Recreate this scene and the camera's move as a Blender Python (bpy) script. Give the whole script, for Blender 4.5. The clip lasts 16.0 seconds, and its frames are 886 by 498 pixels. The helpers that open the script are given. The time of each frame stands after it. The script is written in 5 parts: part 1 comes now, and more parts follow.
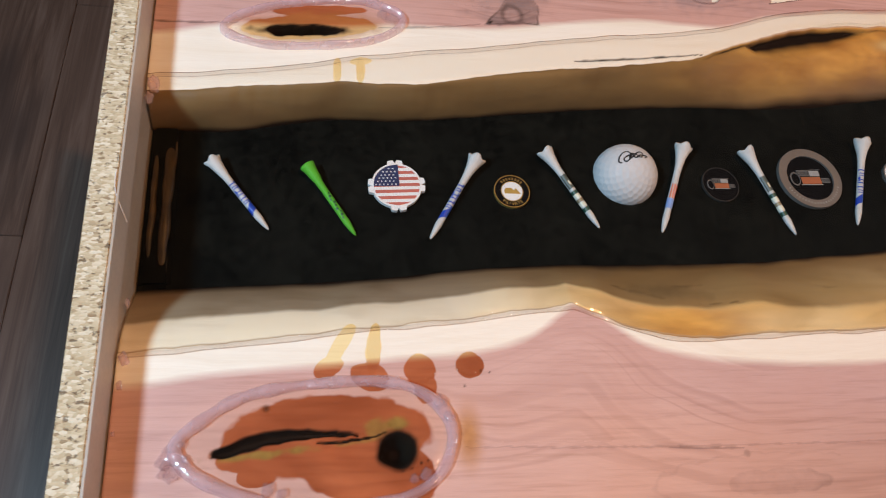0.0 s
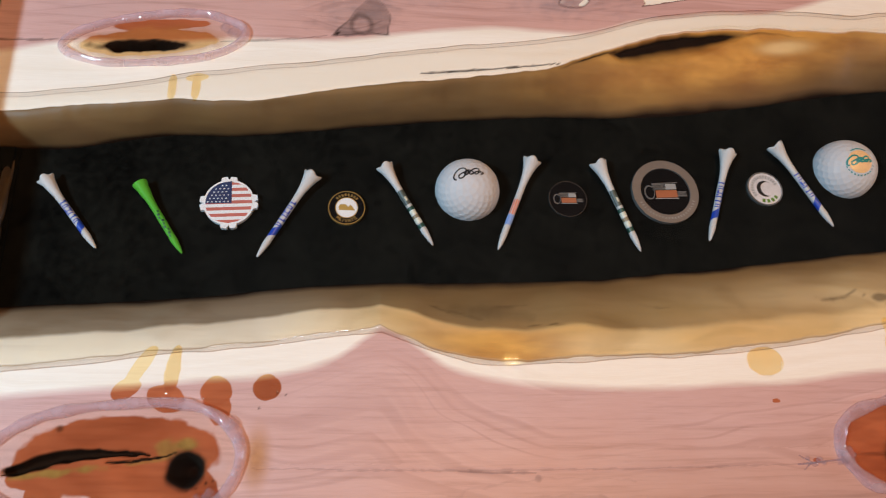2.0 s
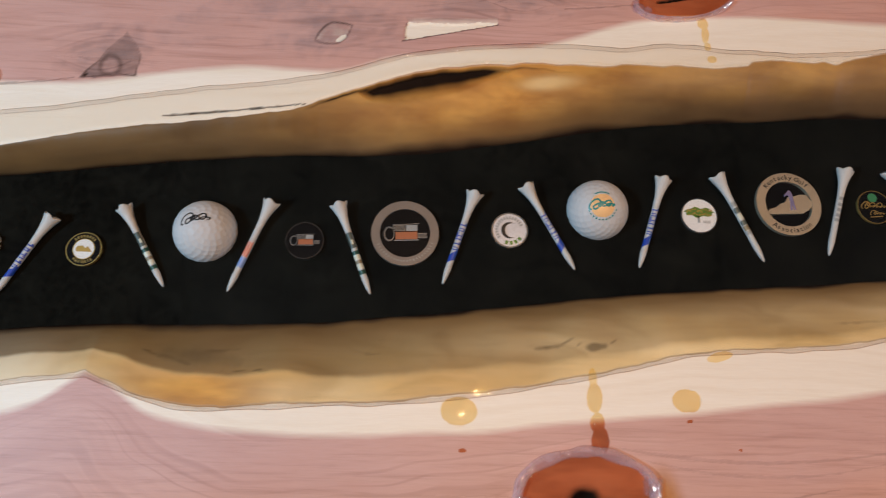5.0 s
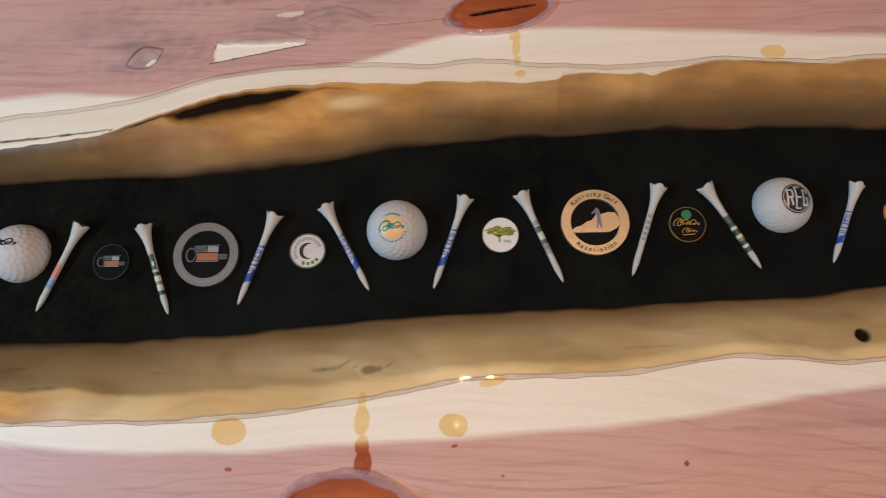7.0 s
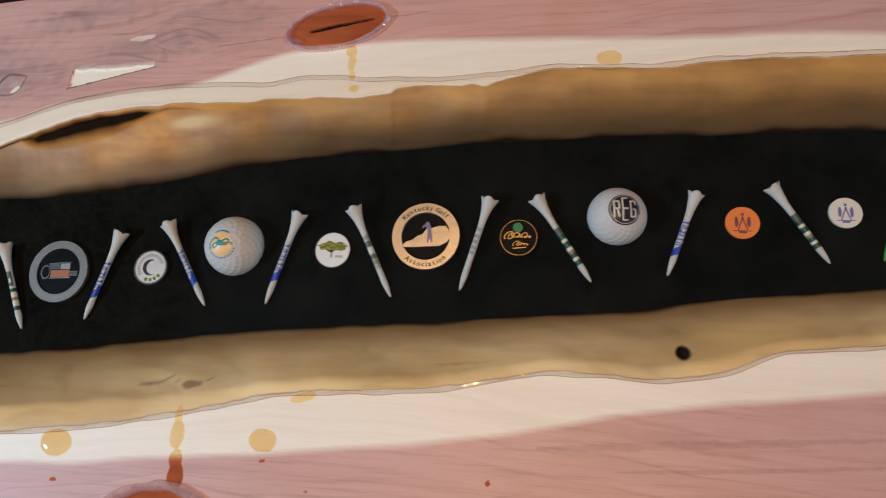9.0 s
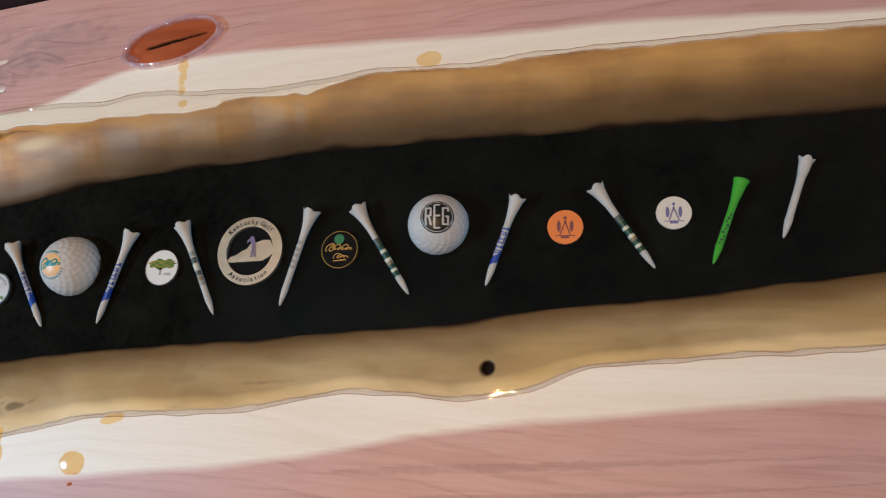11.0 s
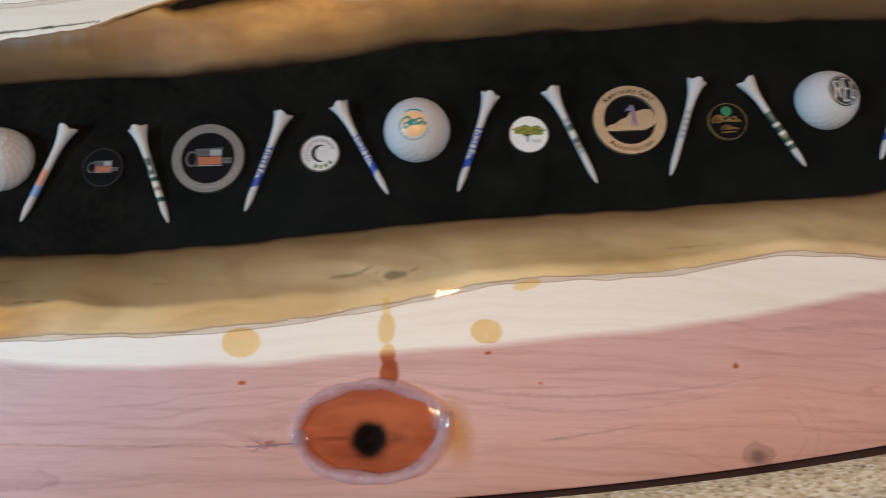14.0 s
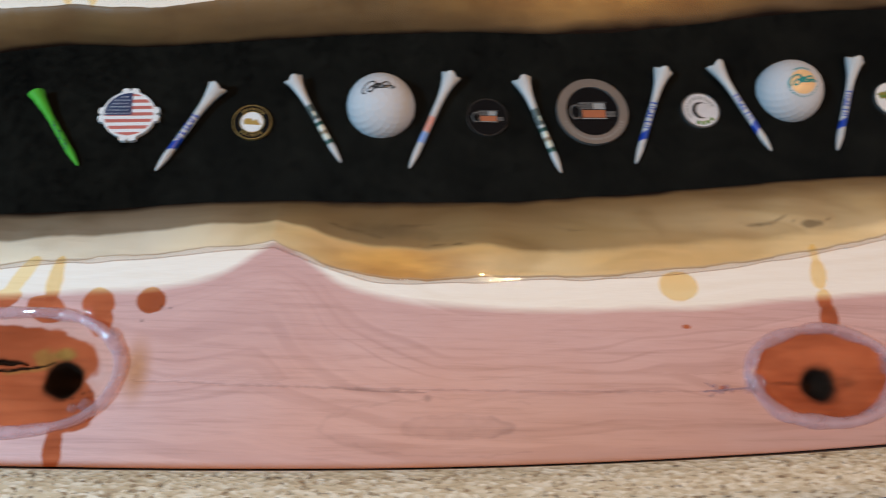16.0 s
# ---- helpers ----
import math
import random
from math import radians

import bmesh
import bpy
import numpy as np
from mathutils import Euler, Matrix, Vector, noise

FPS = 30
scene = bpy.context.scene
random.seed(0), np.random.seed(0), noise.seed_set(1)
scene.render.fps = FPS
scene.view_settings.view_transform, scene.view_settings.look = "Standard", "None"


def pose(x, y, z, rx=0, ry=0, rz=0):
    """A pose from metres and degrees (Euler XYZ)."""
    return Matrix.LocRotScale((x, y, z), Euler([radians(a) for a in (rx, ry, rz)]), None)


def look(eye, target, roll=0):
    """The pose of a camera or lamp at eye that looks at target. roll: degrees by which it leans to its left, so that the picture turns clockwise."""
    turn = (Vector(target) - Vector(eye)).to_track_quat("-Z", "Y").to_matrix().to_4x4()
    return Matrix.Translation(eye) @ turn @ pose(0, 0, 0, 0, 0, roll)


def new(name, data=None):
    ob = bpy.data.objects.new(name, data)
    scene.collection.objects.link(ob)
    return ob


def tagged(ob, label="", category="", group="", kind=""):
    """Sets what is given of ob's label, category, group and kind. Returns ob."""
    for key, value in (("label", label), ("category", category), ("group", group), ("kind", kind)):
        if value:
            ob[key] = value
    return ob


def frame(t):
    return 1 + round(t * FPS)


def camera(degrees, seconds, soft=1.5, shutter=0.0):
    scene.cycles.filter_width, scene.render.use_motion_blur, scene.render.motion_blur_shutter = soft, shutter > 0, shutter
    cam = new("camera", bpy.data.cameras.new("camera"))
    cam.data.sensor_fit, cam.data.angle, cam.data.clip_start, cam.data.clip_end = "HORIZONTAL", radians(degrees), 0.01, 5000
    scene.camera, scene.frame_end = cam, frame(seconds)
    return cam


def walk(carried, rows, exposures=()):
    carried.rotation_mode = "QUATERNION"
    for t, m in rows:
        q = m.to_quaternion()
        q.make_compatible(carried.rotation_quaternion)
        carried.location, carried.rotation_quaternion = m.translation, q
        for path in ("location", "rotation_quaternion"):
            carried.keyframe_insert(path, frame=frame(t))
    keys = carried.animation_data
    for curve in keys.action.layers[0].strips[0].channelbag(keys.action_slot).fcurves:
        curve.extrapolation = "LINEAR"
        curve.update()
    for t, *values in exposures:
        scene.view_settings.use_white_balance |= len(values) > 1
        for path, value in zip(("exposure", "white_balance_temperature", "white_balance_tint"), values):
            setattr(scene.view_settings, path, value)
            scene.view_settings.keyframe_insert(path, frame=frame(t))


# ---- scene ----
S = 1.13  # the plan below is drawn to a unit of 1.13 m, which gives a golf ball its 42.7 mm
cam = camera(66.0, 16.0, soft=1.0, shutter=0.45)
PATH = [
    (0, -0.0691, -0.0752, 0.3034, 24.63, -8.59, -2.43),
    (0.5, -0.0465, -0.0762, 0.3017, 24.71, -8.07, -2.23),
    (1, -0.0168, -0.0538, 0.3168, 21.47, -7.84, -1.31),
    (1.5, 0.0150, -0.0520, 0.3235, 21.31, -6.96, -1.04),
    (2, 0.0415, -0.0501, 0.3336, 20.92, -5.93, -0.73),
    (2.5, 0.0637, -0.0428, 0.3403, 20.44, -5.44, -0.58),
    (3, 0.0881, -0.0388, 0.3471, 20.54, -5.00, -0.53),
    (3.5, 0.1205, -0.0336, 0.3560, 19.95, -3.90, -0.03),
    (3.7, 0.1310, -0.0258, 0.3604, 18.97, -3.67, 0.84),
    (4.75, 0.1961, -0.0050, 0.3738, 16.70, -3.45, 1.15),
    (5.8, 0.2937, 0.0103, 0.3860, 15.40, 0.18, 1.75),
    (6, 0.3131, 0.0101, 0.3894, 15.52, 0.87, 2.13),
    (6.5, 0.3494, 0.0242, 0.3902, 14.14, 1.42, 2.14),
    (7, 0.3798, 0.0330, 0.3899, 13.83, 2.14, 2.38),
    (7.5, 0.4190, 0.0351, 0.3881, 14.14, 3.68, 2.64),
    (8, 0.4585, 0.0402, 0.3852, 14.21, 5.25, 2.78),
    (8.5, 0.4877, 0.0454, 0.3823, 14.11, 6.22, 2.92),
    (9, 0.5232, 0.0473, 0.3794, 14.12, 7.64, 3.18),
    (9.5, 0.5605, 0.0595, 0.3735, 13.35, 9.38, 3.10),
    (10, 0.5915, 0.0528, 0.3609, 15.33, 10.39, 3.30),
    (10.2, 0.6028, 0.0545, 0.3580, 15.33, 10.75, 3.14),
    (11.25, 0.6623, 0.0568, 0.3364, 15.25, 12.92, 2.85),
    (12.3, 0.6192, 0.0360, 0.3369, 13.90, 10.95, 2.50),
    (12.5, 0.5940, 0.0233, 0.3379, 14.41, 9.43, 2.52),
    (13, 0.5248, 0.0162, 0.3510, 11.68, 6.80, 2.41),
    (13.5, 0.4395, -0.0037, 0.3550, 12.58, 3.05, 2.04),
    (14, 0.3513, -0.0037, 0.3513, 11.98, 0.25, 1.32),
    (14.5, 0.2725, -0.0255, 0.3435, 14.35, -1.78, 0.53),
    (15, 0.2146, -0.0412, 0.3420, 15.06, -3.39, 0.35),
    (15.5, 0.1720, -0.0475, 0.3404, 14.57, -4.04, 0.48),
    (16, 0.1031, -0.0642, 0.3193, 17.11, -4.67, 0.66),
]
EXPOSURES = [(0, -0.08, 6560, 18), (6, -0.26, 6080, 11.5), (9, -0.22, 5700, 6.5), (12.5, -0.13, 5440, 5), (14.5, -0.23, 5560, 8), (16, -0.22, 5820, 11)]
walk(cam, [(t, pose(S * x, S * y, S * z, rx, ry, rz)) for t, x, y, z, rx, ry, rz in PATH], EXPOSURES)

# ---- world and lamps ----
world = bpy.data.worlds.new("room_world")
scene.world = world
world.use_nodes = True
world.node_tree.nodes["Background"].inputs[0].default_value = (0.9, 0.95, 1.0, 1)
world.node_tree.nodes["Background"].inputs[1].default_value = 0.05

FLOOR_Z, CEIL_Z = -0.84, 1.50


def area(name, eye, target, size, power, colour, deep=0.0):
    lamp = bpy.data.lights.new(name, "AREA")
    lamp.shape, lamp.size, lamp.size_y = "ELLIPSE", S * size, S * (deep or size)
    lamp.energy, lamp.color = S * S * power, colour
    ob = new(name, lamp)
    ob.matrix_world = look(Vector(eye) * S, Vector(target) * S)
    return ob


area("cool_work_lamp", (-0.89, -0.19, 1.07), (0.25, 0.0, 0.0), 0.18, 22.5, (0.47, 0.78, 1.0))
area("warm_ceiling_lamp", (0.42, 0.02, 1.44), (0.42, 0.03, 0.0), 0.10, 14.5, (1.0, 0.53, 0.21), 0.045)
area("window_daylight", (0.2, -2.30, 0.55), (0.2, 0.0, 0.2), 0.26, 4.5, (0.80, 0.90, 1.0))
area("east_window_daylight", (2.95, 0.10, 0.60), (0.3, 0.1, 0.0), 0.55, 22.0, (0.60, 0.82, 1.0))


# ---- material helpers ----
class Nodes:
    def __init__(self, name):
        self.mat = bpy.data.materials.new(name)
        self.mat.use_nodes = True
        self.nt = self.mat.node_tree
        self.nt.nodes.clear()
        self.out = self.nt.nodes.new("ShaderNodeOutputMaterial")

    def n(self, kind, ins=None, **props):
        node = self.nt.nodes.new("ShaderNode" + kind)
        for k, v in props.items():
            setattr(node, k, v)
        for k, v in (ins or {}).items():
            if isinstance(v, bpy.types.NodeSocket):
                self.nt.links.new(v, node.inputs[k])
            else:
                node.inputs[k].default_value = v
        return node

    def coords(self, sx=1, sy=1, sz=1):
        tc = self.n("TexCoord")
        mp = self.n("Mapping", {"Vector": tc.outputs["Object"], "Scale": (sx / S, sy / S, sz / S)})
        return mp.outputs[0]

    def noise(self, vec, scale, detail=4, rough=0.55, dist=0.0):
        return self.n("TexNoise", {"Vector": vec, "Scale": scale, "Detail": detail, "Roughness": rough, "Distortion": dist}).outputs["Fac"]

    def ramp(self, fac, *stops):
        r = self.n("ValToRGB", {"Fac": fac})
        els = r.color_ramp.elements
        while len(els) < len(stops):
            els.new(0.5)
        for e, (p, c) in zip(els, stops):
            e.position = p
            e.color = (c, c, c, 1) if isinstance(c, (int, float)) else (*c, 1)
        return r.outputs["Color"]

    def mix(self, fac, a, b, mode="MIX"):
        m = self.n("Mix", data_type="RGBA", blend_type=mode)
        for sock, v in ((m.inputs["Factor"], fac), (m.inputs[6], a), (m.inputs[7], b)):
            if isinstance(v, bpy.types.NodeSocket):
                self.nt.links.new(v, sock)
            else:
                sock.default_value = v if isinstance(v, (int, float)) else (*v, 1)
        return m.outputs[2]

    def math(self, op, a, b=0.0, c=0.0):
        m = self.n("Math", {0: a, 1: b, 2: c}, operation=op)
        return m.outputs[0]

    def attr(self, name):
        return self.n("Attribute", attribute_name=name).outputs["Fac"]

    def bump(self, height, strength=0.3, distance=0.001):
        return self.n("Bump", {"Height": height, "Strength": strength, "Distance": distance}).outputs[0]

    def principled(self, **ins):
        p = self.n("BsdfPrincipled", {k.replace("_", " "): v for k, v in ins.items()})
        self.nt.links.new(p.outputs[0], self.out.inputs[0])
        return self.mat


def plain(name, colour, rough=0.5, metal=0.0, grain=0.15, scale=400, coat=0.0, spec=0.5, relief=0.08):
    m = Nodes(name)
    v = m.coords()
    f = m.noise(v, scale, 3)
    g = m.noise(v, scale * 0.12, 2)
    both = m.math("MULTIPLY_ADD", f, 0.5, m.math("MULTIPLY", g, 0.5))
    lo = tuple(c * (1 - grain) for c in colour)
    hi = tuple(min(1, c * (1 + grain)) for c in colour)
    col = m.mix(m.ramp(both, (0.3, 0.0), (0.7, 1.0)), lo, hi)
    return m.principled(Base_Color=col, Roughness=rough, Metallic=metal, Coat_Weight=coat, Specular_IOR_Level=spec, Normal=m.bump(f, relief, 0.0004))


def wood_material():
    m = Nodes("cedar_wood")
    heart, stain, dark, slope, grain, amberish, paleness, grey = (m.attr(k) for k in ("heart", "stain", "dark", "slope", "grain", "amber", "pale", "grey"))
    pt = m.coords(1, 1, 1)
    pl = m.coords(0.12, 1, 1)
    fine = m.noise(pl, 900, 3)
    fibre = m.noise(m.coords(0.05, 1, 1), 330, 5, 0.65, 0.3)
    wob = m.noise(pt, 22, 3)
    # heartwood boundary with a feathered, streaky edge
    hb = m.math("ADD", heart, m.math("MULTIPLY_ADD", m.noise(pl, 160, 3), 0.003, -0.0015))
    hmask = m.ramp(m.math("MULTIPLY_ADD", hb, 160, 0.5), (0.15, 0.0), (0.85, 1.0))
    # growth rings follow the grain coordinate
    gc = m.n("CombineXYZ", {"X": m.math("MULTIPLY", m.n("SeparateXYZ", {0: pt}).outputs[0], 3.0), "Y": m.math("MULTIPLY_ADD", grain, 100.0, m.math("MULTIPLY", m.noise(m.coords(0.6, 1, 1), 17, 2, 0.5), 2.0)), "Z": 0.0}).outputs[0]
    rings = m.noise(gc, 1.15, 4, 0.6, 0.35)
    thin = m.noise(gc, 5.0, 3, 0.6, 0.2)
    wave = m.math("SINE", m.math("MULTIPLY", m.noise(gc, 0.50, 1.5, 0.40, 0.15), 34.0))
    lines = m.ramp(wave, (0.70, 0.0), (1.0, 1.0))
    few = m.math("MULTIPLY", lines, m.ramp(m.noise(pt, 14, 2), (0.36, 0.15), (0.62, 1.0)))
    pink = m.mix(m.ramp(rings, (0.25, 0.0), (0.75, 1.0)), (0.56, 0.32, 0.275), (0.635, 0.38, 0.33))
    pink = m.mix(m.math("MULTIPLY", few, 0.25), pink, (0.27, 0.115, 0.095))
    pink = m.mix(m.math("MULTIPLY", m.math("MULTIPLY", grey, m.ramp(m.noise(m.coords(0.28, 1, 1), 60, 5, 0.62, 1.0), (0.36, 0.15), (0.66, 1.0))), 0.80), pink, (0.29, 0.205, 0.205))
    pink = m.mix(m.math("MULTIPLY", m.math("MULTIPLY", grey, lines), 0.45), pink, (0.24, 0.14, 0.13))
    pink = m.mix(m.math("MULTIPLY", m.ramp(wob, (0.42, 0.0), (0.75, 1.0)), 0.35), pink, (0.54, 0.27, 0.21))
    sap = m.mix(m.ramp(rings, (0.3, 0.0), (0.75, 1.0)), (0.84, 0.745, 0.61), (0.90, 0.825, 0.71))
    sap = m.mix(m.math("MULTIPLY", few, 0.07), sap, (0.55, 0.38, 0.2))
    # salmon and mauve drift through the heartwood, fibres streak all of it
    drift = m.noise(m.coords(0.22, 1, 1), 13, 3, 0.5, 0.6)
    pink = m.mix(1.0, pink, m.ramp(drift, (0.30, (0.93, 0.97, 1.03)), (0.52, (1.0, 1.0, 1.0)), (0.74, (1.07, 1.0, 0.90))), "MULTIPLY")
    pink = m.mix(1.0, pink, m.ramp(fibre, (0.28, (0.83, 0.79, 0.77)), (0.48, (1.0, 1.0, 1.0)), (0.74, (1.05, 1.05, 1.05))), "MULTIPLY")
    sap = m.mix(1.0, sap, m.ramp(fibre, (0.28, (0.975, 0.96, 0.935)), (0.50, (1.0, 1.0, 1.0))), "MULTIPLY")
    # darker, browner heartwood along the straight side of the near slab, growing with x
    place = m.n("SeparateXYZ", {0: pt})
    near_tone = m.math("MULTIPLY", m.ramp(m.math("MULTIPLY_ADD", place.outputs[1], -20.0, 0.0), (0.2, 0.0), (1.0, 1.0)), m.ramp(m.math("MULTIPLY", place.outputs[0], 5.0), (0.25, 0.0), (0.85, 1.0)))
    pink = m.mix(near_tone, pink, m.mix(1.0, pink, (0.84, 0.785, 0.72), "MULTIPLY"))
    col = m.mix(hmask, sap, pink)
    col = m.mix(m.math("MULTIPLY", m.ramp(fine, (0.35, 0.0), (0.7, 1.0)), m.math("MULTIPLY_ADD", hmask, 0.09, 0.05)), col, (0.45, 0.25, 0.17))
    # live edge: tan, streaked with amber and grey brown
    streak = m.noise(m.coords(0.10, 1, 1), 110, 4, 0.6, 0.5)
    broad = m.noise(m.coords(0.25, 1, 1), 26, 3, 0.55, 0.4)
    edge = m.mix(m.ramp(broad, (0.26, 0.0), (0.78, 1.0)), (0.112, 0.060, 0.018), (0.222, 0.126, 0.042))
    edge = m.mix(m.math("MULTIPLY", grey, 0.7), edge, (0.175, 0.125, 0.075))
    light = m.mix(m.ramp(broad, (0.35, 0.0), (0.65, 1.0)), (0.70, 0.50, 0.22), (0.85, 0.67, 0.38))
    edge = m.mix(paleness, edge, m.mix(m.math("MULTIPLY", grey, 0.85), light, (0.80, 0.73, 0.60)))
    edge = m.mix(amberish, edge, m.mix(m.ramp(m.noise(m.coords(0.40, 1, 1), 52, 4, 0.55, 0.25), (0.30, 0.0), (0.70, 1.0)), (0.40, 0.155, 0.025), (0.84, 0.44, 0.095)))
    edge = m.mix(m.math("MULTIPLY", m.ramp(streak, (0.50, 0.0), (0.75, 1.0)), 0.10), edge, (0.22, 0.14, 0.07))
    edge = m.mix(1.0, edge, m.ramp(m.noise(m.coords(0.045, 1, 1), 190, 5, 0.62, 0.4), (0.28, (0.93, 0.91, 0.88)), (0.50, (1.0, 1.0, 1.0)), (0.74, (1.03, 1.03, 1.02))), "MULTIPLY")
    mottle = m.noise(m.coords(0.45, 1, 1), 40, 4, 0.5, 0.8)
    edge = m.mix(1.0, edge, m.ramp(mottle, (0.30, (0.80, 0.76, 0.70)), (0.52, (1.0, 1.0, 1.0)), (0.75, (1.10, 1.08, 1.02))), "MULTIPLY")
    scar = m.ramp(m.noise(m.coords(0.15, 1, 1), 60, 4, 0.7, 1.2), (0.66, 0.0), (0.74, 1.0))
    edge = m.mix(m.math("MULTIPLY", scar, 0.12), edge, (0.10, 0.058, 0.022))
    col = m.mix(m.ramp(slope, (0.0, 0.0), (0.035, 1.0)), col, edge)
    # amber stain soaks in with a crisp border
    sn = m.ramp(m.math("MULTIPLY_ADD", m.noise(pt, 300, 3), 0.25, m.math("ADD", stain, -0.125)), (0.36, 0.0), (0.62, 1.0))
    soak = m.ramp(m.noise(m.coords(0.4, 1, 1), 50, 4, 0.55, 0.5), (0.32, 0.0), (0.68, 1.0))
    amber = m.mix(hmask, m.mix(soak, (1.0, 0.80, 0.44), (1.0, 0.89, 0.58)), m.mix(soak, (0.51, 0.212, 0.090), (0.85, 0.42, 0.20)))
    col = m.mix(sn, col, m.mix(1.0, col, amber, "MULTIPLY"))
    top = m.math("SUBTRACT", 1.0, m.ramp(slope, (0.0, 0.0), (0.035, 1.0)))
    # amber on the top: wash round the far knot and painted bead caustics
    col = m.mix(m.math("MULTIPLY", top, amberish), col, m.mix(m.noise(pt, 260, 3), (0.33, 0.115, 0.028), (0.52, 0.22, 0.06)))
    col = m.mix(m.math("MULTIPLY", top, paleness), col, m.mix(m.noise(pt, 260, 3), (0.17, 0.085, 0.018), (0.44, 0.26, 0.07)))
    # dark also carries the shade painted on the slopes and in the hollow
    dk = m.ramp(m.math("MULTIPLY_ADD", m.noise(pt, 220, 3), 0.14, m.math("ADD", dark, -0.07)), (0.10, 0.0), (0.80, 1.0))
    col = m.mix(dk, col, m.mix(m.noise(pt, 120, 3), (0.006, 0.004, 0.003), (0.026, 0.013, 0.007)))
    rough = m.math("MULTIPLY_ADD", sn, 0.2, 0.52)
    return m.principled(Base_Color=col, Roughness=m.math("MULTIPLY_ADD", dk, 0.3, rough), Specular_IOR_Level=m.math("MULTIPLY_ADD", m.math("MAXIMUM", dk, sn), -0.47, 0.5), Normal=m.bump(m.math("MULTIPLY_ADD", fine, 0.6, thin), 0.12, 0.0006))


def clear_resin(name, tint, ior=1.5, haze=0.0, haze_colour=(0.8, 0.75, 0.85), rough=0.02, waviness=0.0, ripple=60):
    m = Nodes(name)
    facing = m.n("LayerWeight", {"Blend": 0.5}).outputs["Facing"]
    f0 = ((ior - 1) / (ior + 1)) ** 2
    fres = m.math("MULTIPLY_ADD", m.math("POWER", facing, 5.0), 1 - f0, f0)
    clear = m.n("BsdfTransparent", {"Color": (*tint, 1)})
    shine_ins = {"Color": (1, 1, 1, 1), "Roughness": rough}
    shine = m.n("BsdfGlossy", shine_ins)
    if waviness:
        b = m.bump(m.noise(m.coords(), ripple, 2), waviness, 0.001)
        m.nt.links.new(b, shine.inputs["Normal"])
    base = clear.outputs[0]
    if haze:
        milk = m.n("BsdfDiffuse", {"Color": (*haze_colour, 1)})
        fac = m.math("MULTIPLY", m.ramp(m.noise(m.coords(), 90, 2), (0.3, 0.6), (0.7, 1.0)), haze)
        base = m.n("MixShader", {0: fac, 1: clear.outputs[0], 2: milk.outputs[0]}).outputs[0]
    mix = m.n("MixShader", {0: fres, 1: base, 2: shine.outputs[0]})
    m.nt.links.new(mix.outputs[0], m.out.inputs[0])
    return m.mat


def chipboard_material():
    m = Nodes("raw_chipboard")
    v = m.coords(0.50, 1.0, 1.0)
    vo = m.n("TexVoronoi", {"Vector": v, "Scale": 830.0, "Randomness": 1.0})
    chip = m.ramp(m.n("SeparateColor", {0: vo.outputs["Color"]}).outputs[0], (0.0, (0.30, 0.20, 0.11)), (0.10, (0.50, 0.38, 0.23)), (0.55, (0.61, 0.49, 0.32)), (1.0, (0.76, 0.66, 0.50)))
    pits = m.ramp(m.noise(m.coords(0.7, 1, 1), 480, 4), (0.33, 1.0), (0.40, 0.0))
    col = m.mix(m.math("MULTIPLY", pits, 0.8), chip, (0.13, 0.08, 0.045))
    h = m.math("SUBTRACT", vo.outputs["Distance"], m.math("MULTIPLY", pits, 1.5))
    return m.principled(Base_Color=col, Roughness=0.85, Normal=m.bump(h, 0.5, 0.0008))


def plank_material():
    m = Nodes("dark_plank")
    v = m.coords(1, 0.05, 1)
    rnd = m.n("ObjectInfo").outputs["Random"]
    a = m.noise(v, 60, 5, 0.65, 0.8)
    b = m.noise(m.coords(1, 0.25, 1), 9, 3)
    col = m.ramp(a, (0.25, (0.060, 0.034, 0.024)), (0.5, (0.135, 0.082, 0.060)), (0.8, (0.25, 0.172, 0.135)))
    col = m.mix(m.math("MULTIPLY", m.ramp(b, (0.55, 0.0), (0.7, 1.0)), 0.6), col, (0.04, 0.03, 0.028))
    col = m.mix(m.math("MULTIPLY", rnd, 0.4), col, (0.20, 0.130, 0.100))
    return m.principled(Base_Color=col, Roughness=0.45, Normal=m.bump(a, 0.25, 0.001))


WOOD = wood_material()
CHIP = chipboard_material()
PLANK = plank_material()
RIVER = clear_resin("clear_resin", (0.992, 0.985, 0.965), rough=0.004, waviness=0.02)
DROP = clear_resin("amber_drop_resin", (0.99, 0.965, 0.93), rough=0.004, waviness=0.03, ripple=90)
BEAD = clear_resin("milky_glue_bead", (0.96, 0.88, 0.88), haze=0.40, haze_colour=(0.95, 0.70, 0.74), ior=2.2, rough=0.005, waviness=0.55, ripple=300)
GLASSY = clear_resin("glassy_glue", (0.95, 0.90, 0.90), haze=0.16, haze_colour=(0.88, 0.72, 0.80), ior=2.2, rough=0.004, waviness=0.9, ripple=420)
FILM = clear_resin("film_lip_resin", (0.92, 0.90, 0.88), haze=0.025, haze_colour=(0.58, 0.50, 0.47), rough=0.008, waviness=0.05)
# dark tint stands in for refraction at the film's edge
REFRACTION_TINT = clear_resin("lip_refraction_tint", (0.76, 0.69, 0.65), rough=0.03, waviness=0.1)
BLACK = plain("black_resin", (0.0054, 0.0054, 0.0042), 0.85, grain=0.85, scale=240, spec=0.03)
MELAMINE = plain("tan_melamine", (0.47, 0.385, 0.31), 0.4, grain=0.10)
WHITE = plain("white_tee_paint", (0.55, 0.545, 0.535), 0.45, grain=0.14, spec=0.14)
BALL = plain("white_ball_cover", (0.57, 0.57, 0.585), 0.42, grain=0.05, spec=0.10)
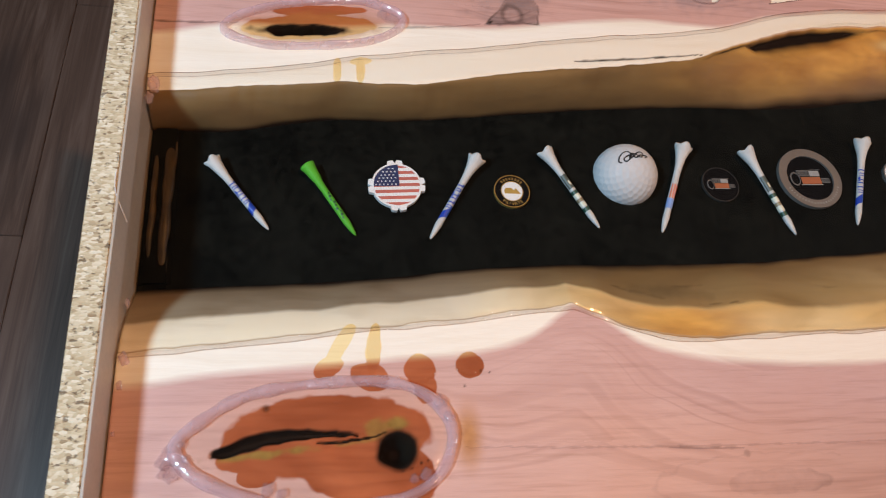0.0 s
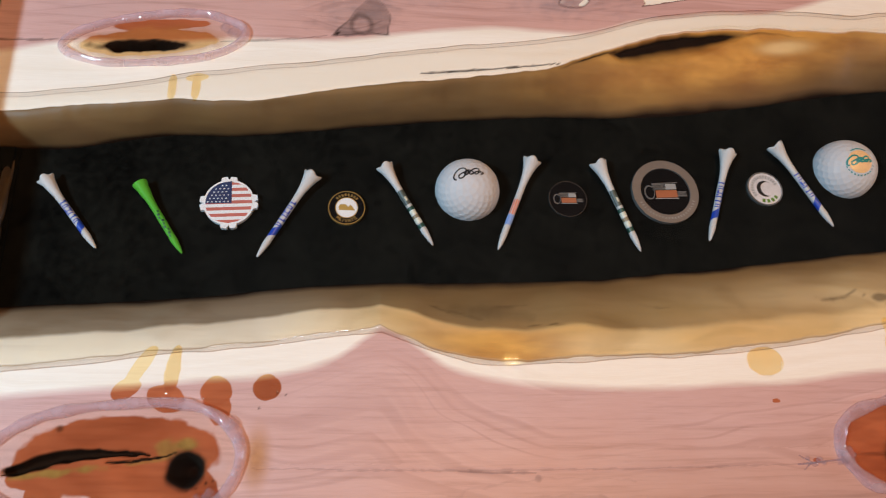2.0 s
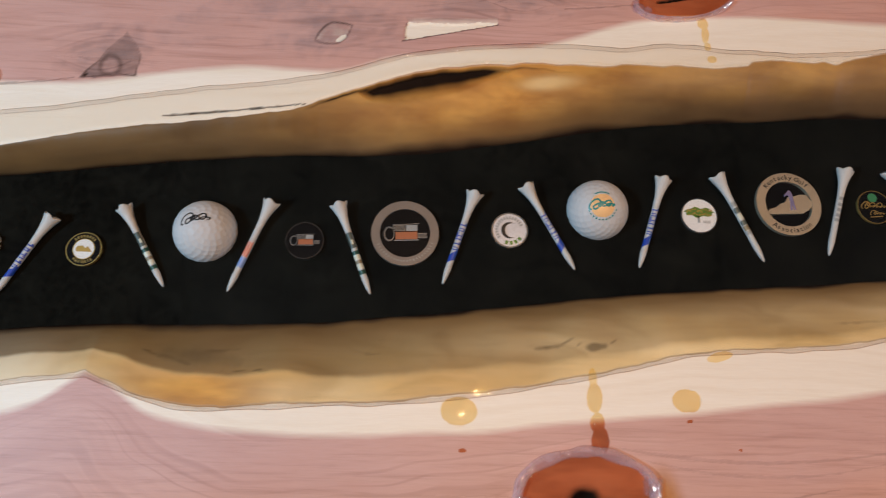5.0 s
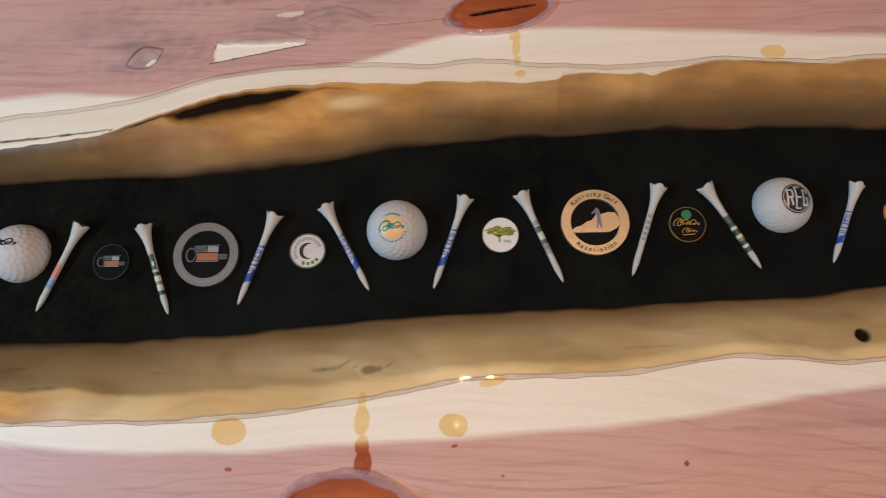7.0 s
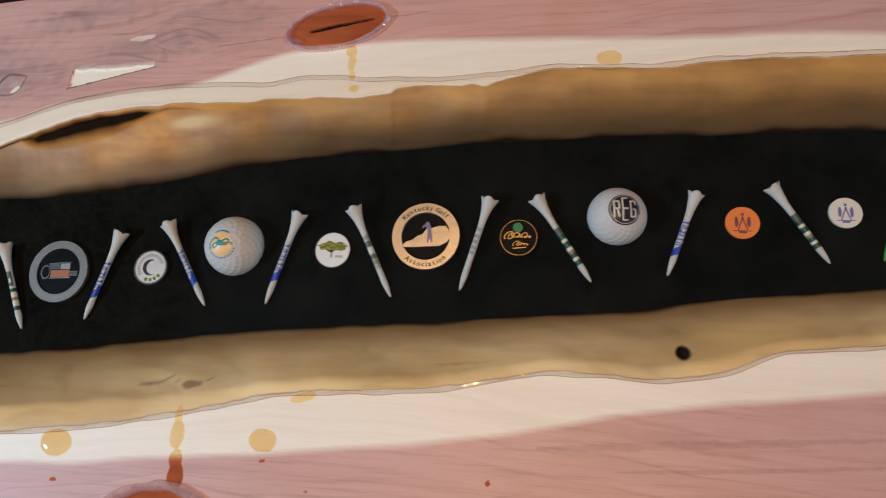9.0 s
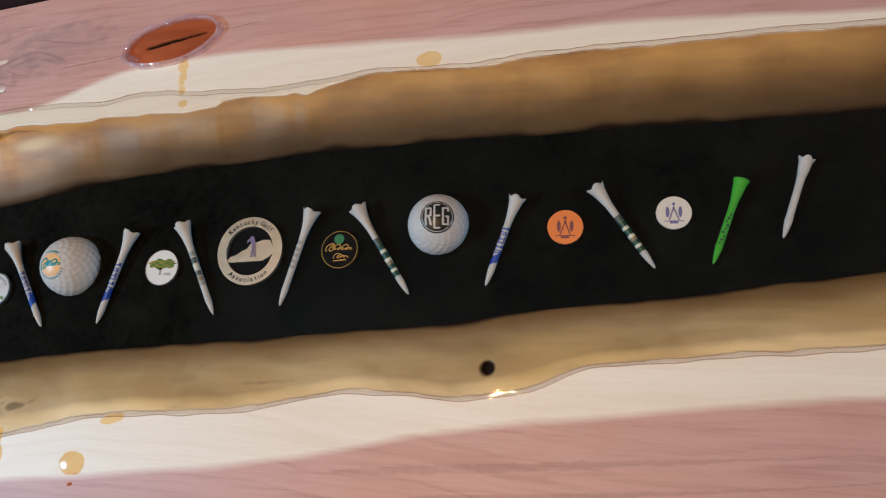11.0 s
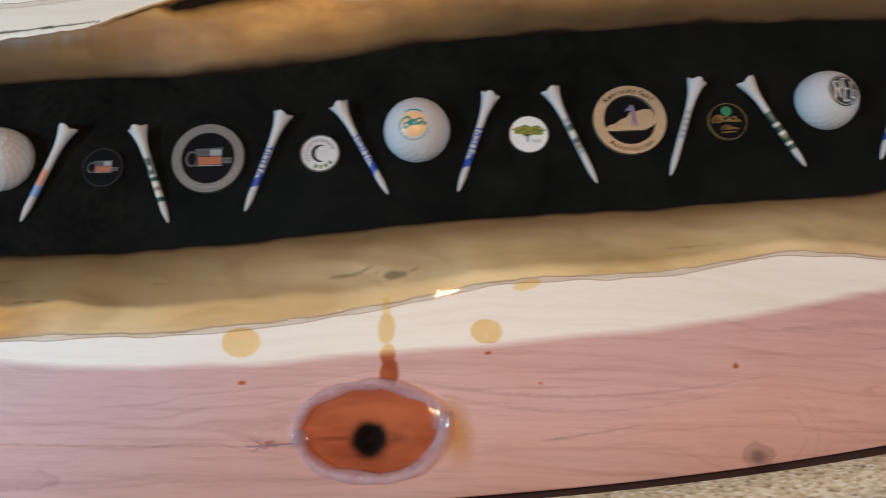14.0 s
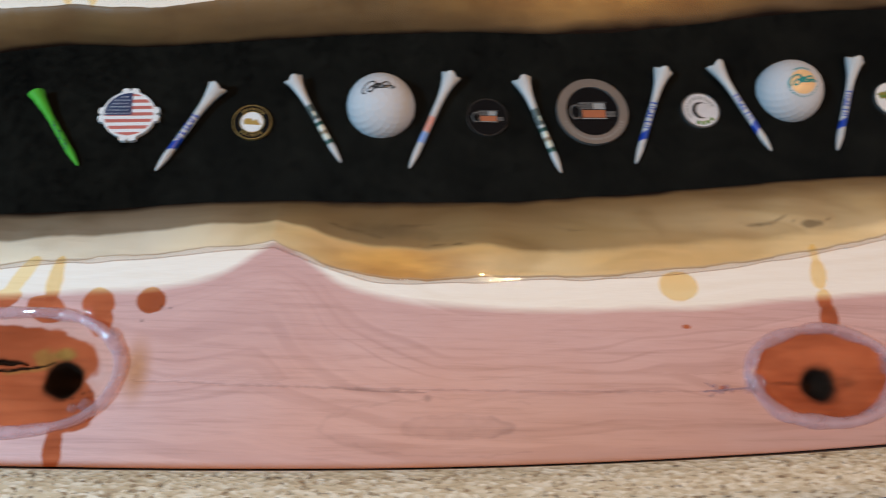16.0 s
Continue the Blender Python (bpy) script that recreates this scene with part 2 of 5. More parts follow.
GREEN = plain("green_tee_paint", (0.085, 0.40, 0.034), 0.5, grain=0.1, spec=0.12)
BLUE = plain("blue_print", (0.012, 0.055, 0.40), 0.4)
NAVY = plain("navy_print", (0.022, 0.035, 0.10), 0.4)
REDP = plain("faded_red_print", (0.50, 0.135, 0.105), 0.45)
CORAL = plain("coral_print", (0.72, 0.20, 0.12), 0.4)
SKY = plain("pale_blue_print", (0.22, 0.34, 0.66), 0.4)
DKGREEN = plain("dark_green_print", (0.012, 0.06, 0.04), 0.45)
CREAMP = plain("cream_print", (0.66, 0.66, 0.55), 0.45)
GREYP = plain("grey_print", (0.30, 0.31, 0.31), 0.45)
DKGREY = plain("dark_grey_green_print", (0.075, 0.095, 0.085), 0.45)
OLIVE = plain("olive_print", (0.25, 0.20, 0.12), 0.45)
INK = plain("black_ink", (0.012, 0.012, 0.014), 0.4)
DKBLACK = plain("black_enamel", (0.005, 0.0045, 0.005), 0.40, spec=0.08)
OLDGOLD = plain("dull_gold", (0.62, 0.42, 0.13), 0.34, 0.75, 0.12, 500, relief=0.4)
GOLD = plain("gold_metal", (0.85, 0.56, 0.16), 0.26, 0.55, 0.1, 500, relief=0.5)
STEEL = plain("brushed_steel", (0.205, 0.185, 0.17), 0.55, 0.5, 0.12)
SILVER = plain("bright_silver", (0.75, 0.74, 0.72), 0.18, 0.9, 0.08, 500, relief=0.5)
ROSE = plain("rose_gold_metal", (0.64, 0.55, 0.42), 0.40, 0.72, 0.14, 700, relief=0.5)
ENAMEL = plain("white_enamel", (0.78, 0.78, 0.78), 0.25, grain=0.04)
LEAF = plain("green_enamel", (0.10, 0.20, 0.03), 0.3, grain=0.3)
TEAL = plain("teal_print", (0.0, 0.22, 0.22), 0.4)
PEACH = plain("peach_print", (0.85, 0.52, 0.24), 0.4)
ORANGE = plain("orange_plastic", (0.80, 0.23, 0.055), 0.4, grain=0.05)
OFFWHITE = plain("offwhite_plastic", (0.74, 0.71, 0.66), 0.4, grain=0.05)
VIOLET = plain("violet_print", (0.16, 0.16, 0.38), 0.45)
DARK_FACE = plain("dark_board_face", (0.020, 0.009, 0.011), 0.6, spec=0.15)
SEALANT = plain("amber_sealant", (0.045, 0.026, 0.008), 0.40, grain=0.85, scale=160)
BRICKRED = plain("brown_red_print", (0.36, 0.115, 0.05), 0.45)
DULLVIOLET = plain("grey_violet_enamel", (0.20, 0.17, 0.30), 0.4)
PEARL = plain("pearl_silver", (0.76, 0.74, 0.76), 0.25, 0.2, 0.12, 450, relief=0.6)
SLATE = plain("slate_plastic", (0.10, 0.14, 0.20), 0.45)
CYAN = plain("cyan_plastic", (0.05, 0.50, 0.80), 0.35)
RUBBER = plain("black_plastic", (0.012, 0.012, 0.014), 0.6)
WALLP = plain("wall_paint", (0.30, 0.27, 0.24), 0.8, grain=0.04, scale=30)
CEILP = plain("ceiling_paint", (0.22, 0.19, 0.17), 0.9, grain=0.03, scale=30)


# ---- mesh helpers ----
def mesh_of(name, verts, faces, mat, smooth=True):
    me = bpy.data.meshes.new(name)
    me.from_pydata([tuple(v) for v in verts], [], [tuple(f) for f in faces])
    me.update()
    if smooth:
        me.polygons.foreach_set("use_smooth", [True] * len(me.polygons))
    if mat:
        me.materials.append(mat)
    return me


def from_bm(name, bm, mat, smooth=False):
    me = bpy.data.meshes.new(name)
    bmesh.ops.recalc_face_normals(bm, faces=bm.faces)
    bm.to_mesh(me)
    bm.free()
    if smooth:
        me.polygons.foreach_set("use_smooth", [True] * len(me.polygons))
    me.materials.append(mat)
    return me


def grown(m):
    """A pose of the plan, in metres."""
    m = m.copy()
    m.translation *= S
    return m


def part(name, data, parent, label="", m=None):
    data.transform(Matrix.Scale(S, 4))
    ob = new(name, data)
    ob.parent = parent
    if m is not None:
        ob.matrix_basis = grown(m)
    if label:
        tagged(ob, label)
    return ob


def box_mesh(name, x0, x1, y0, y1, z0, z1, mat, bevel=0.0):
    bm = bmesh.new()
    bmesh.ops.create_cube(bm, size=1)
    for v in bm.verts:
        v.co = ((x0 + x1) / 2 + v.co.x * (x1 - x0), (y0 + y1) / 2 + v.co.y * (y1 - y0), (z0 + z1) / 2 + v.co.z * (z1 - z0))
    if bevel:
        bmesh.ops.bevel(bm, geom=bm.edges[:], offset=bevel, segments=2, affect="EDGES")
    return from_bm(name, bm, mat)


def lathe(name, profile, mat, seg=24, warp=None, smooth=True):
    """Turned about the z axis; profile: (radius, height) from one end to the other."""
    verts, faces = [], []
    for k, (r, h) in enumerate(profile):
        for i in range(seg):
            a = 2 * math.pi * i / seg
            rr, hh = warp(k, a, r, h) if warp else (r, h)
            verts.append((rr * math.cos(a), rr * math.sin(a), hh))
    for k in range(len(profile) - 1):
        for i in range(seg):
            j = (i + 1) % seg
            faces.append((k * seg + i, k * seg + j, (k + 1) * seg + j, (k + 1) * seg + i))
    faces.append(tuple(range(seg))[::-1])
    faces.append(tuple((len(profile) - 1) * seg + i for i in range(seg)))
    return mesh_of(name, verts, faces, mat, smooth)


def plate(name, outline, z0, z1, mat, holes=()):
    """A flat plate with the given outline, standing from z0 to z1."""
    bm = bmesh.new()
    edges = []
    for ring in (outline, *holes):
        vs = [bm.verts.new((x, y, z1)) for x, y in ring]
        edges += [bm.edges.new((vs[i], vs[(i + 1) % len(vs)])) for i in range(len(vs))]
    bmesh.ops.triangle_fill(bm, use_beauty=True, use_dissolve=False, edges=edges)
    top = bm.faces[:]
    ret = bmesh.ops.extrude_face_region(bm, geom=top)
    for v in [g for g in ret["geom"] if isinstance(g, bmesh.types.BMVert)]:
        v.co.z = z0
    return from_bm(name, bm, mat)


def ring_pts(r, n=48, cx=0, cy=0, a0=0, a1=2 * math.pi, sx=1, sy=1):
    full = abs(a1 - a0 - 2 * math.pi) < 1e-6
    return [(cx + sx * r * math.cos(a0 + (a1 - a0) * i / (n if full else n - 1)), cy + sy * r * math.sin(a0 + (a1 - a0) * i / (n if full else n - 1))) for i in range(n)]


def rect(cx, cy, w, h, turn=0.0):
    c, s = math.cos(radians(turn)), math.sin(radians(turn))
    return [(cx + c * a * w / 2 - s * b * h / 2, cy + s * a * w / 2 + c * b * h / 2) for a, b in ((-1, -1), (1, -1), (1, 1), (-1, 1))]


def thing(name, label, category, m, group="", kind=""):
    ob = new(name)
    ob.empty_display_size = 0.01
    ob.matrix_basis = grown(m)
    return tagged(ob, label, category, group, kind)


# ---- plan of the slab: control values every 3 cm from x = -0.19 ----
X0, STEP = -0.19, 0.03
FAR_EDGE = [148, 150, 154, 158, 162, 163, 167, 174, 180, 184, 189, 195, 207, 219.5, 228, 231, 234, 234, 236, 237, 237, 242, 242, 249, 255, 255, 255, 258, 260, 260, 261, 262, 262, 262, 262]
FAR_BLACK = [136, 138, 139, 145, 150, 151, 154, 158, 163, 167, 169, 172, 173, 175, 178, 184, 190, 196, 201, 205, 208, 210, 213, 215, 216, 218, 219, 219, 220, 221, 222, 223, 223, 224, 225]
NEAR_BLACK = [45, 47, 49, 51, 53, 56, 60, 63, 65, 65, 66, 67, 69, 73, 76, 80, 83, 87, 91, 94, 97, 99, 101, 104, 107, 110, 114, 118, 122, 126, 129, 134, 137, 141, 143]
NEAR_EDGE = [10, 12, 15, 18, 22, 25, 28, 32, 32, 23, 19, 21, 23, 24, 27, 31, 36, 42, 49, 55, 58, 60, 63, 69, 74, 74, 73, 78, 90, 93, 97, 99, 102, 105, 108]
NEAR_HEART = [-5, -4, 0, 3, 5, 8, 10, 17, 31, 15, 8, 6, 5, 6, 8, 9, 13, 16, 19, 22, 26, 29, 33, 38, 44, 51, 56, 61, 64, 68, 72, 75, 78, 80, 81]
FAR_HEART = [186, 188, 196, 198, 200, 204, 205, 207, 213, 218, 222, 222, 223, 233, 239, 244, 246, 255, 266, 272, 274, 276, 276, 275, 275, 274, 274, 274, 275, 275, 274, 273, 271, 270, 269]
FAR_LIP = [153, 160, 164, 169, 177, 183, 188, 194, 200, 206, 210, 215, 222, 233, 241, 245, 248, 248, 249, 252, 251, 251, 251, 253, 257, 257, 257, 260, 262, 262, 263, 264, 264, 264, 264]
NEAR_OUT = [-71.5, -69.9, -69.2, -68.9, -69.0, -69.1, -69.2, -69.2, -69.0, -68.6, -68.0, -67.1, -65.9, -64.5, -62.9, -61.0, -59.0, -56.6, -54.0, -51.1, -47.9, -44.3, -40.3, -35.9, -30.9, -25.5, -19.5, -13.1, -6.1, 1.2, 8.9, 16.7, 24.4, 31.7, 38.2]
FAR_OUT = [270, 274, 278, 282, 286, 290, 294, 298, 301, 304, 308, 312, 315, 319, 323, 326, 329, 332, 335, 337, 339, 341, 343, 345, 347, 349, 351, 353, 355, 357, 359, 361, 363, 365, 367]


def curve(values, x):
    """Smooth interpolation of control values, in metres."""
    v = np.array(values, float) / 1000
    run = (v[-1] - v[-3]) / 2 * np.clip((np.asarray(x) - X0) / STEP - (len(v) - 1), 0, None)
    u = np.clip((np.asarray(x) - X0) / STEP, 0, len(v) - 1.001)
    i = u.astype(int)
    f = u - i
    p = lambda k: v[np.clip(i + k, 0, len(v) - 1)]
    m0, m1 = (p(1) - p(-1)) / 2, (p(2) - p(0)) / 2
    f2, f3 = f * f, f * f * f
    return (2 * f3 - 3 * f2 + 1) * p(0) + (f3 - 2 * f2 + f) * m0 + (-2 * f3 + 3 * f2) * p(1) + (f3 - f2) * m1 + run


SLAB_L, SLAB_R = -0.1665, 0.900
END_TURN = 2.6  # the form is square to the long board, which runs askew to x
BED, DEPTH = -0.0195, -0.045


def squared(x, y):
    """Leans the lines near the slab's end so that it is cut square to the long board."""
    return x - math.tan(radians(END_TURN)) * (y - 0.12) * np.clip((0.03 - x) / 0.20, 0, 1.1)


def wobble(x, seed, amp, scale):
    return np.array([noise.noise((a * scale, seed, 0.3)) for a in x]) * amp


def rough_edge(values, xs, inward):
    """The live edge with its small waves; the far one has a bitten scallop."""
    y = curve(values, xs) + wobble(xs, inward * 3.1, 0.0011, 55) + wobble(xs, inward * 7.7, 0.0006, 190)
    if inward > 0:
        y = y + 0.0042 * np.exp(-np.abs(xs - 0.046) / 0.010) - 0.0010
    if inward < 0:
        arch = np.clip((xs - 0.4285) / 0.0035, 0, 1) * np.clip((0.4860 - xs) / 0.006, 0, 1)
        y = y + 0.0030 * arch * (0.75 + 0.25 * np.sin((xs - 0.4285) * 55)) - 0.0012 * np.exp(-((xs - 0.4875) / 0.004) ** 2)
        y = y + 0.0010 * np.abs(np.sin((xs - 0.24) * 95)) * np.clip((xs - 0.24) / 0.02, 0, 1) * np.clip((0.425 - xs) / 0.02, 0, 1)
    return y


def bump2(X, Y, cx, cy, rx, ry, turn=0.0):
    """Normalised distance from the middle of an oval."""
    c, s = math.cos(radians(turn)), math.sin(radians(turn))
    dx, dy = X - cx, Y - cy
    return np.sqrt(((c * dx + s * dy) / rx) ** 2 + ((-s * dx + c * dy) / ry) ** 2)


def wedge(X, Y, corners):
    """Distance outside a convex outline, counter-clockwise; negative within."""
    far = np.full_like(X, -1.0)
    for (xa, ya), (xb, yb) in zip(corners, corners[1:] + corners[:1]):
        ln = math.hypot(xb - xa, yb - ya)
        far = np.maximum(far, ((X - xa) * (yb - ya) - (Y - ya) * (xb - xa)) / ln)
    return far


def soft(d, inner, outer):
    t = np.clip((outer - d) / (outer - inner), 0, 1)
    return t * t * (3 - 2 * t)


# ovals that the grain bends round: centre, radii, turn
KNOTS = [(-0.0790, -0.0305, 0.052, 0.016, 4), (0.3141, -0.0234, 0.028, 0.015, 0), (-0.0858, 0.1991, 0.040, 0.012, 8), (0.3902, 0.2888, 0.026, 0.011, 14), (0.0270, 0.2235, 0.015, 0.014, 0), (0.1673, 0.2479, 0.008, 0.005, 20), (0.5303, -0.0232, 0.040, 0.016, 12), (0.2832, 0.2771, 0.016, 0.014, 0)]
# amber stains: centre, radii, turn
STAINS = [(-0.0700, -0.0262, 0.0435, 0.0180, 1), (-0.1010, -0.0305, 0.0170, 0.0085, 20), (-0.0584, -0.0404, 0.026, 0.0125, -8), (-0.0418, -0.0397, 0.019, 0.0125, -30), (-0.1002, -0.0424, 0.008, 0.004, 0), (0.3140, -0.0222, 0.0375, 0.0226, 2), (0.3902, 0.2866, 0.0350, 0.0152, 12), (-0.0820, 0.2105, 0.027, 0.0036, 7), (-0.0877, 0.1982, 0.036, 0.0088, 7),
          (-0.0073, 0.0050, 0.0068, 0.0062, 0), (-0.0308, 0.0028, 0.0072, 0.0075, 0), (-0.0279, -0.0056, 0.005, 0.007, 0), (-0.0533, -0.0004, 0.0085, 0.0065, -20), (-0.0516, 0.0124, 0.0034, 0.013, -4), (-0.0718, 0.0037, 0.007, 0.0045, 30), (-0.0665, 0.0144, 0.0035, 0.012, -28),
          (0.2458, 0.0196, 0.0098, 0.0076, 0), (0.3713, 0.0281, 0.0080, 0.0062, 0), (0.3195, 0.0385, 0.0023, 0.0062, 0), (0.3200, 0.0280, 0.0044, 0.0078, 0), (0.3212, 0.0150, 0.0040, 0.0058, -8), (0.3222, 0.0060, 0.0048, 0.0078, 0), (0.5615, 0.2612, 0.0074, 0.0050, 0), (0.4012, 0.2690, 0.0037, 0.0042, 0), (0.4020, 0.2608, 0.0026, 0.0060, -4), (0.4030, 0.2520, 0.0024, 0.0030, 0), (0.4050, 0.2428, 0.0032, 0.0026, 0),
          (-0.0714, 0.1696, 0.0024, 0.008, 0), (-0.0587, 0.1705, 0.0026, 0.009, 0), (-0.0589, 0.1764, 0.006, 0.0025, 10), (0.2480, -0.0007, 0.0022, 0.0011, 0), (-0.0402, -0.0625, 0.004, 0.010, 5), (-0.0709, -0.0621, 0.005, 0.009, -8), (0.3925, 0.0530, 0.0080, 0.0026, 14), (0.3722, 0.0170, 0.0018, 0.0009, 10), (0.3991, 0.0028, 0.0011, 0.0009, 0), (0.4979, 0.0135, 0.0012, 0.0015, 0), (0.2637, -0.0300, 0.0020, 0.0014, -10)]
# dark hollows in the wood: centre, radii, turn, depth of the hollow
HOLLOWS = [(-0.0412, -0.0322, 0.0098, 0.0096, 0, 0.016), (0.3135, -0.0268, 0.0100, 0.0092, 0, 0.012), (0.3240, -0.0262, 0.0090, 0.0040, 4, 0.0008), (0.2990, -0.0268, 0.018, 0.0012, 2, 0.0009), (-0.0906, 0.1957, 0.028, 0.0046, 4, 0.012)]


# cracks: from x to x, y at start, bend and end, half width, depth, darkness
CRACKS_NEAR = [(0.5221, 0.7623, 0.0326, 0.0418, 0.0535, 0.0024, 0.0, 0.19), (0.5634, 0.7819, 0.0235, 0.0298, 0.0443, 0.0012, 0.0, 0.20), (0.3283, 0.5211, 0.0029, -0.0133, 0.0110, 0.0010, 0.0, 0.20), (0.3438, 0.5003, -0.0032, -0.0214, 0.0028, 0.0008, 0.0, 0.18), (-0.1192, -0.0580, -0.0338, -0.0215, -0.0262, 0.0032, 0.006, 1.0), (-0.0761, -0.0460, -0.0288, -0.0289, -0.0246, 0.0004, 0.001, 0.8), (-0.0120, 0.2872, -0.0319, -0.0355, -0.0306, 0.0002, 0.0003, 0.24), (0.0838, 0.1208, -0.0339, -0.0347, -0.0350, 0.0002, 0.0003, 0.36), (0.3997, 0.4519, -0.0259, -0.0214, -0.0164, 0.0003, 0.0002, 0.26)]
CRACKS_FAR = [(0.3720, 0.4140, 0.2835, 0.2876, 0.2920, 0.0007, 0.003, 1.0), (0.0660, 0.1500, 0.1868, 0.1918, 0.1990, 0.0005, 0.0006, 0.72), (0.3100, 0.3600, 0.2750, 0.2775, 0.2815, 0.0004, 0.0003, 0.30), (0.4230, 0.4500, 0.2930, 0.2945, 0.2965, 0.0003, 0.0003, 0.30), (-0.1720, -0.1253, 0.1949, 0.1958, 0.1978, 0.0004, 0.0003, 0.5), (-0.0486, 0.0113, 0.2014, 0.2040, 0.2092, 0.0005, 0.0003, 0.4)]


def bank(name, outer, edge, black, heart, inward):
    xs = np.arange(SLAB_L, SLAB_R + 1e-6, 0.00104)
    n = len(xs)
    yo, ye, yb, yh = curve(outer, xs), rough_edge(edge, xs, inward), curve(black, xs), curve(heart, xs)
    yb = yb + wobble(xs, inward * 9.3, 0.0011, 17)
    top = [("t", k / 130) for k in range(131)]
    side = [("s", (k / 46) ** 1.25) for k in range(1, 47)]
    low = [("l", 1.0)]
    rows_y, rows_z, rows_s = [], [], []
    lump = wobble(xs, inward * 5.0, 1.0, 30)
    for kind, f in top + side + low:
        if kind == "t":
            rows_y.append(yo + (ye - yo) * f)
            rows_z.append(np.zeros(n) - 0.0006 * max(0.0, (f - 0.985) / 0.015) ** 2)
            rows_s.append(np.zeros(n))
        elif kind == "s":
            rows_y.append(ye + (yb - ye) * (f + 0.10 * np.sin(math.pi * f) * lump * 0.6))
            rows_z.append(-0.0006 + (BED + 0.0006) * f ** (1.7 + 0.35 * lump))
            rows_s.append(np.full(n, f))
        else:
            rows_y.append(yb + inward * 0.004)
            rows_z.append(np.full(n, DEPTH))
            rows_s.append(np.ones(n))
    Y, Z, S = np.array(rows_y), np.array(rows_z), np.array(rows_s)
    X = squared(np.tile(xs, (len(Y), 1)), Y)
    gx, gy = np.arange(0, n + 2, 2), np.linspace(0, 1, 70)
    flat = np.array([[noise.noise((i * 0.00104 * 130, j * 0.16 * 130, inward)) + 0.5 * noise.noise((i * 0.00104 * 330, j * 0.16 * 330, inward + 5)) for i in gx] for j in gy])
    wide = np.array([np.interp(np.arange(n), gx, r) for r in flat])
    jig = np.array([np.interp(np.linspace(0, 1, len(Y)), gy, c) for c in wide.T]).T
    stain, dark = np.zeros_like(X), np.zeros_like(X)
    for cx, cy, rx, ry, turn in STAINS:
        d = bump2(X, Y, cx, cy, rx, ry, turn) + jig * 0.16 * min(1.0, 0.006 / min(rx, ry) + (0.12 if cx < 0 else 0.0))
        stain = np.maximum(stain, soft(d, 0.80, 1.20))
    for cx, cy, rx, ry, turn, deep in HOLLOWS:
        d = bump2(X, Y, cx, cy, rx, ry, turn) + jig * (0.12 if rx < 2 * ry or deep < 0.001 else 0.30)
        dark = np.maximum(dark, soft(d, *((0.45, 1.40) if cx > 0.3 else (0.66, 1.18))) * ((0.62 if cy > 0.1 else 0.28) if deep < 0.001 else 1.0))
        Z = Z - deep * soft(d, 0.20, 0.85)
    for x0, x1, y0, y1, y2, wide, deep, strength in (CRACKS_NEAR if inward > 0 else CRACKS_FAR):
        u = np.clip((X - x0) / (x1 - x0), 0, 1)
        line = (1 - u) ** 2 * y0 + 2 * u * (1 - u) * y1 + u * u * y2 + jig * (0.0011 if wide > 0.002 else 0.0005)
        w = wide * np.clip(np.sin(np.pi * u ** 0.52), 0, 1) ** 1.2 + 0.00045
        d = np.abs(Y - line) / w + ((X < x0) | (X > x1)) * 9.0
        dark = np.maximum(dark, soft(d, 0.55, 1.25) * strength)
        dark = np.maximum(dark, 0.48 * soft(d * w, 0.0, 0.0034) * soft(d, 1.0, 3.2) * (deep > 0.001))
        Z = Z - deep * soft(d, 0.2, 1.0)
    if inward > 0:
        for cx, cy, rx, ry in ((0.3110, -0.0262, 0.027, 0.016), (-0.0510, -0.0310, 0.030, 0.012)):
            Z = Z - 0.0035 * soft(bump2(X, Y, cx, cy, rx, ry), 0.25, 1.0)
    if inward < 0:
        # long hollow under the lip of the far live edge; its black is painted shade
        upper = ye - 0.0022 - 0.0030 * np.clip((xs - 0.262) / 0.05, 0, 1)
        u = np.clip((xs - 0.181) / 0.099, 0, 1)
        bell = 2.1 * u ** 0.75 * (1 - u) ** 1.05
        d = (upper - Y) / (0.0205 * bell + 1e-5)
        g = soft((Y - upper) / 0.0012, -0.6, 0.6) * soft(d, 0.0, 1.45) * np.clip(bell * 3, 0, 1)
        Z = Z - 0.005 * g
        # the recess is shallow, so its shade and the softer one below are painted
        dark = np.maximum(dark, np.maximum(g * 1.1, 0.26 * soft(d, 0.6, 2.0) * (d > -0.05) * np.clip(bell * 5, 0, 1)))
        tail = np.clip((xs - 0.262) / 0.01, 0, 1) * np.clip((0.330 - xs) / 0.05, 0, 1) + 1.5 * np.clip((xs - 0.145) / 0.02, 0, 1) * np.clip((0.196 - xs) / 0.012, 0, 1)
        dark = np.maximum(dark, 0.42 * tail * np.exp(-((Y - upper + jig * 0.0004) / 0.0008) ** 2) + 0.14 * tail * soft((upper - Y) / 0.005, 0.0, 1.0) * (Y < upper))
        # wedge-shaped knot with a grey mauve shell and a small dark eye
        ka = wedge(X - 0.0305, Y - 0.2240, ((-0.0160, -0.0140), (0.0160, -0.0105), (0.0175, 0.0030), (0.0070, 0.0185))) + jig * 0.0011
        shell = np.clip(np.exp(-(ka / 0.0009) ** 2) * np.clip(0.46 - (Y - 0.2235) * 18, 0.32, 0.80), 0, 1)
        core = bump2(X, Y, 0.0310, 0.2190, 0.0060, 0.0070, 30) + jig * 0.2
        dk = 0.32 * soft(ka, -0.0012, 0.0010) + 0.22 * np.exp(-((core - 1) / 0.25) ** 2) - 0.12 * soft(core, 0.4, 0.9)
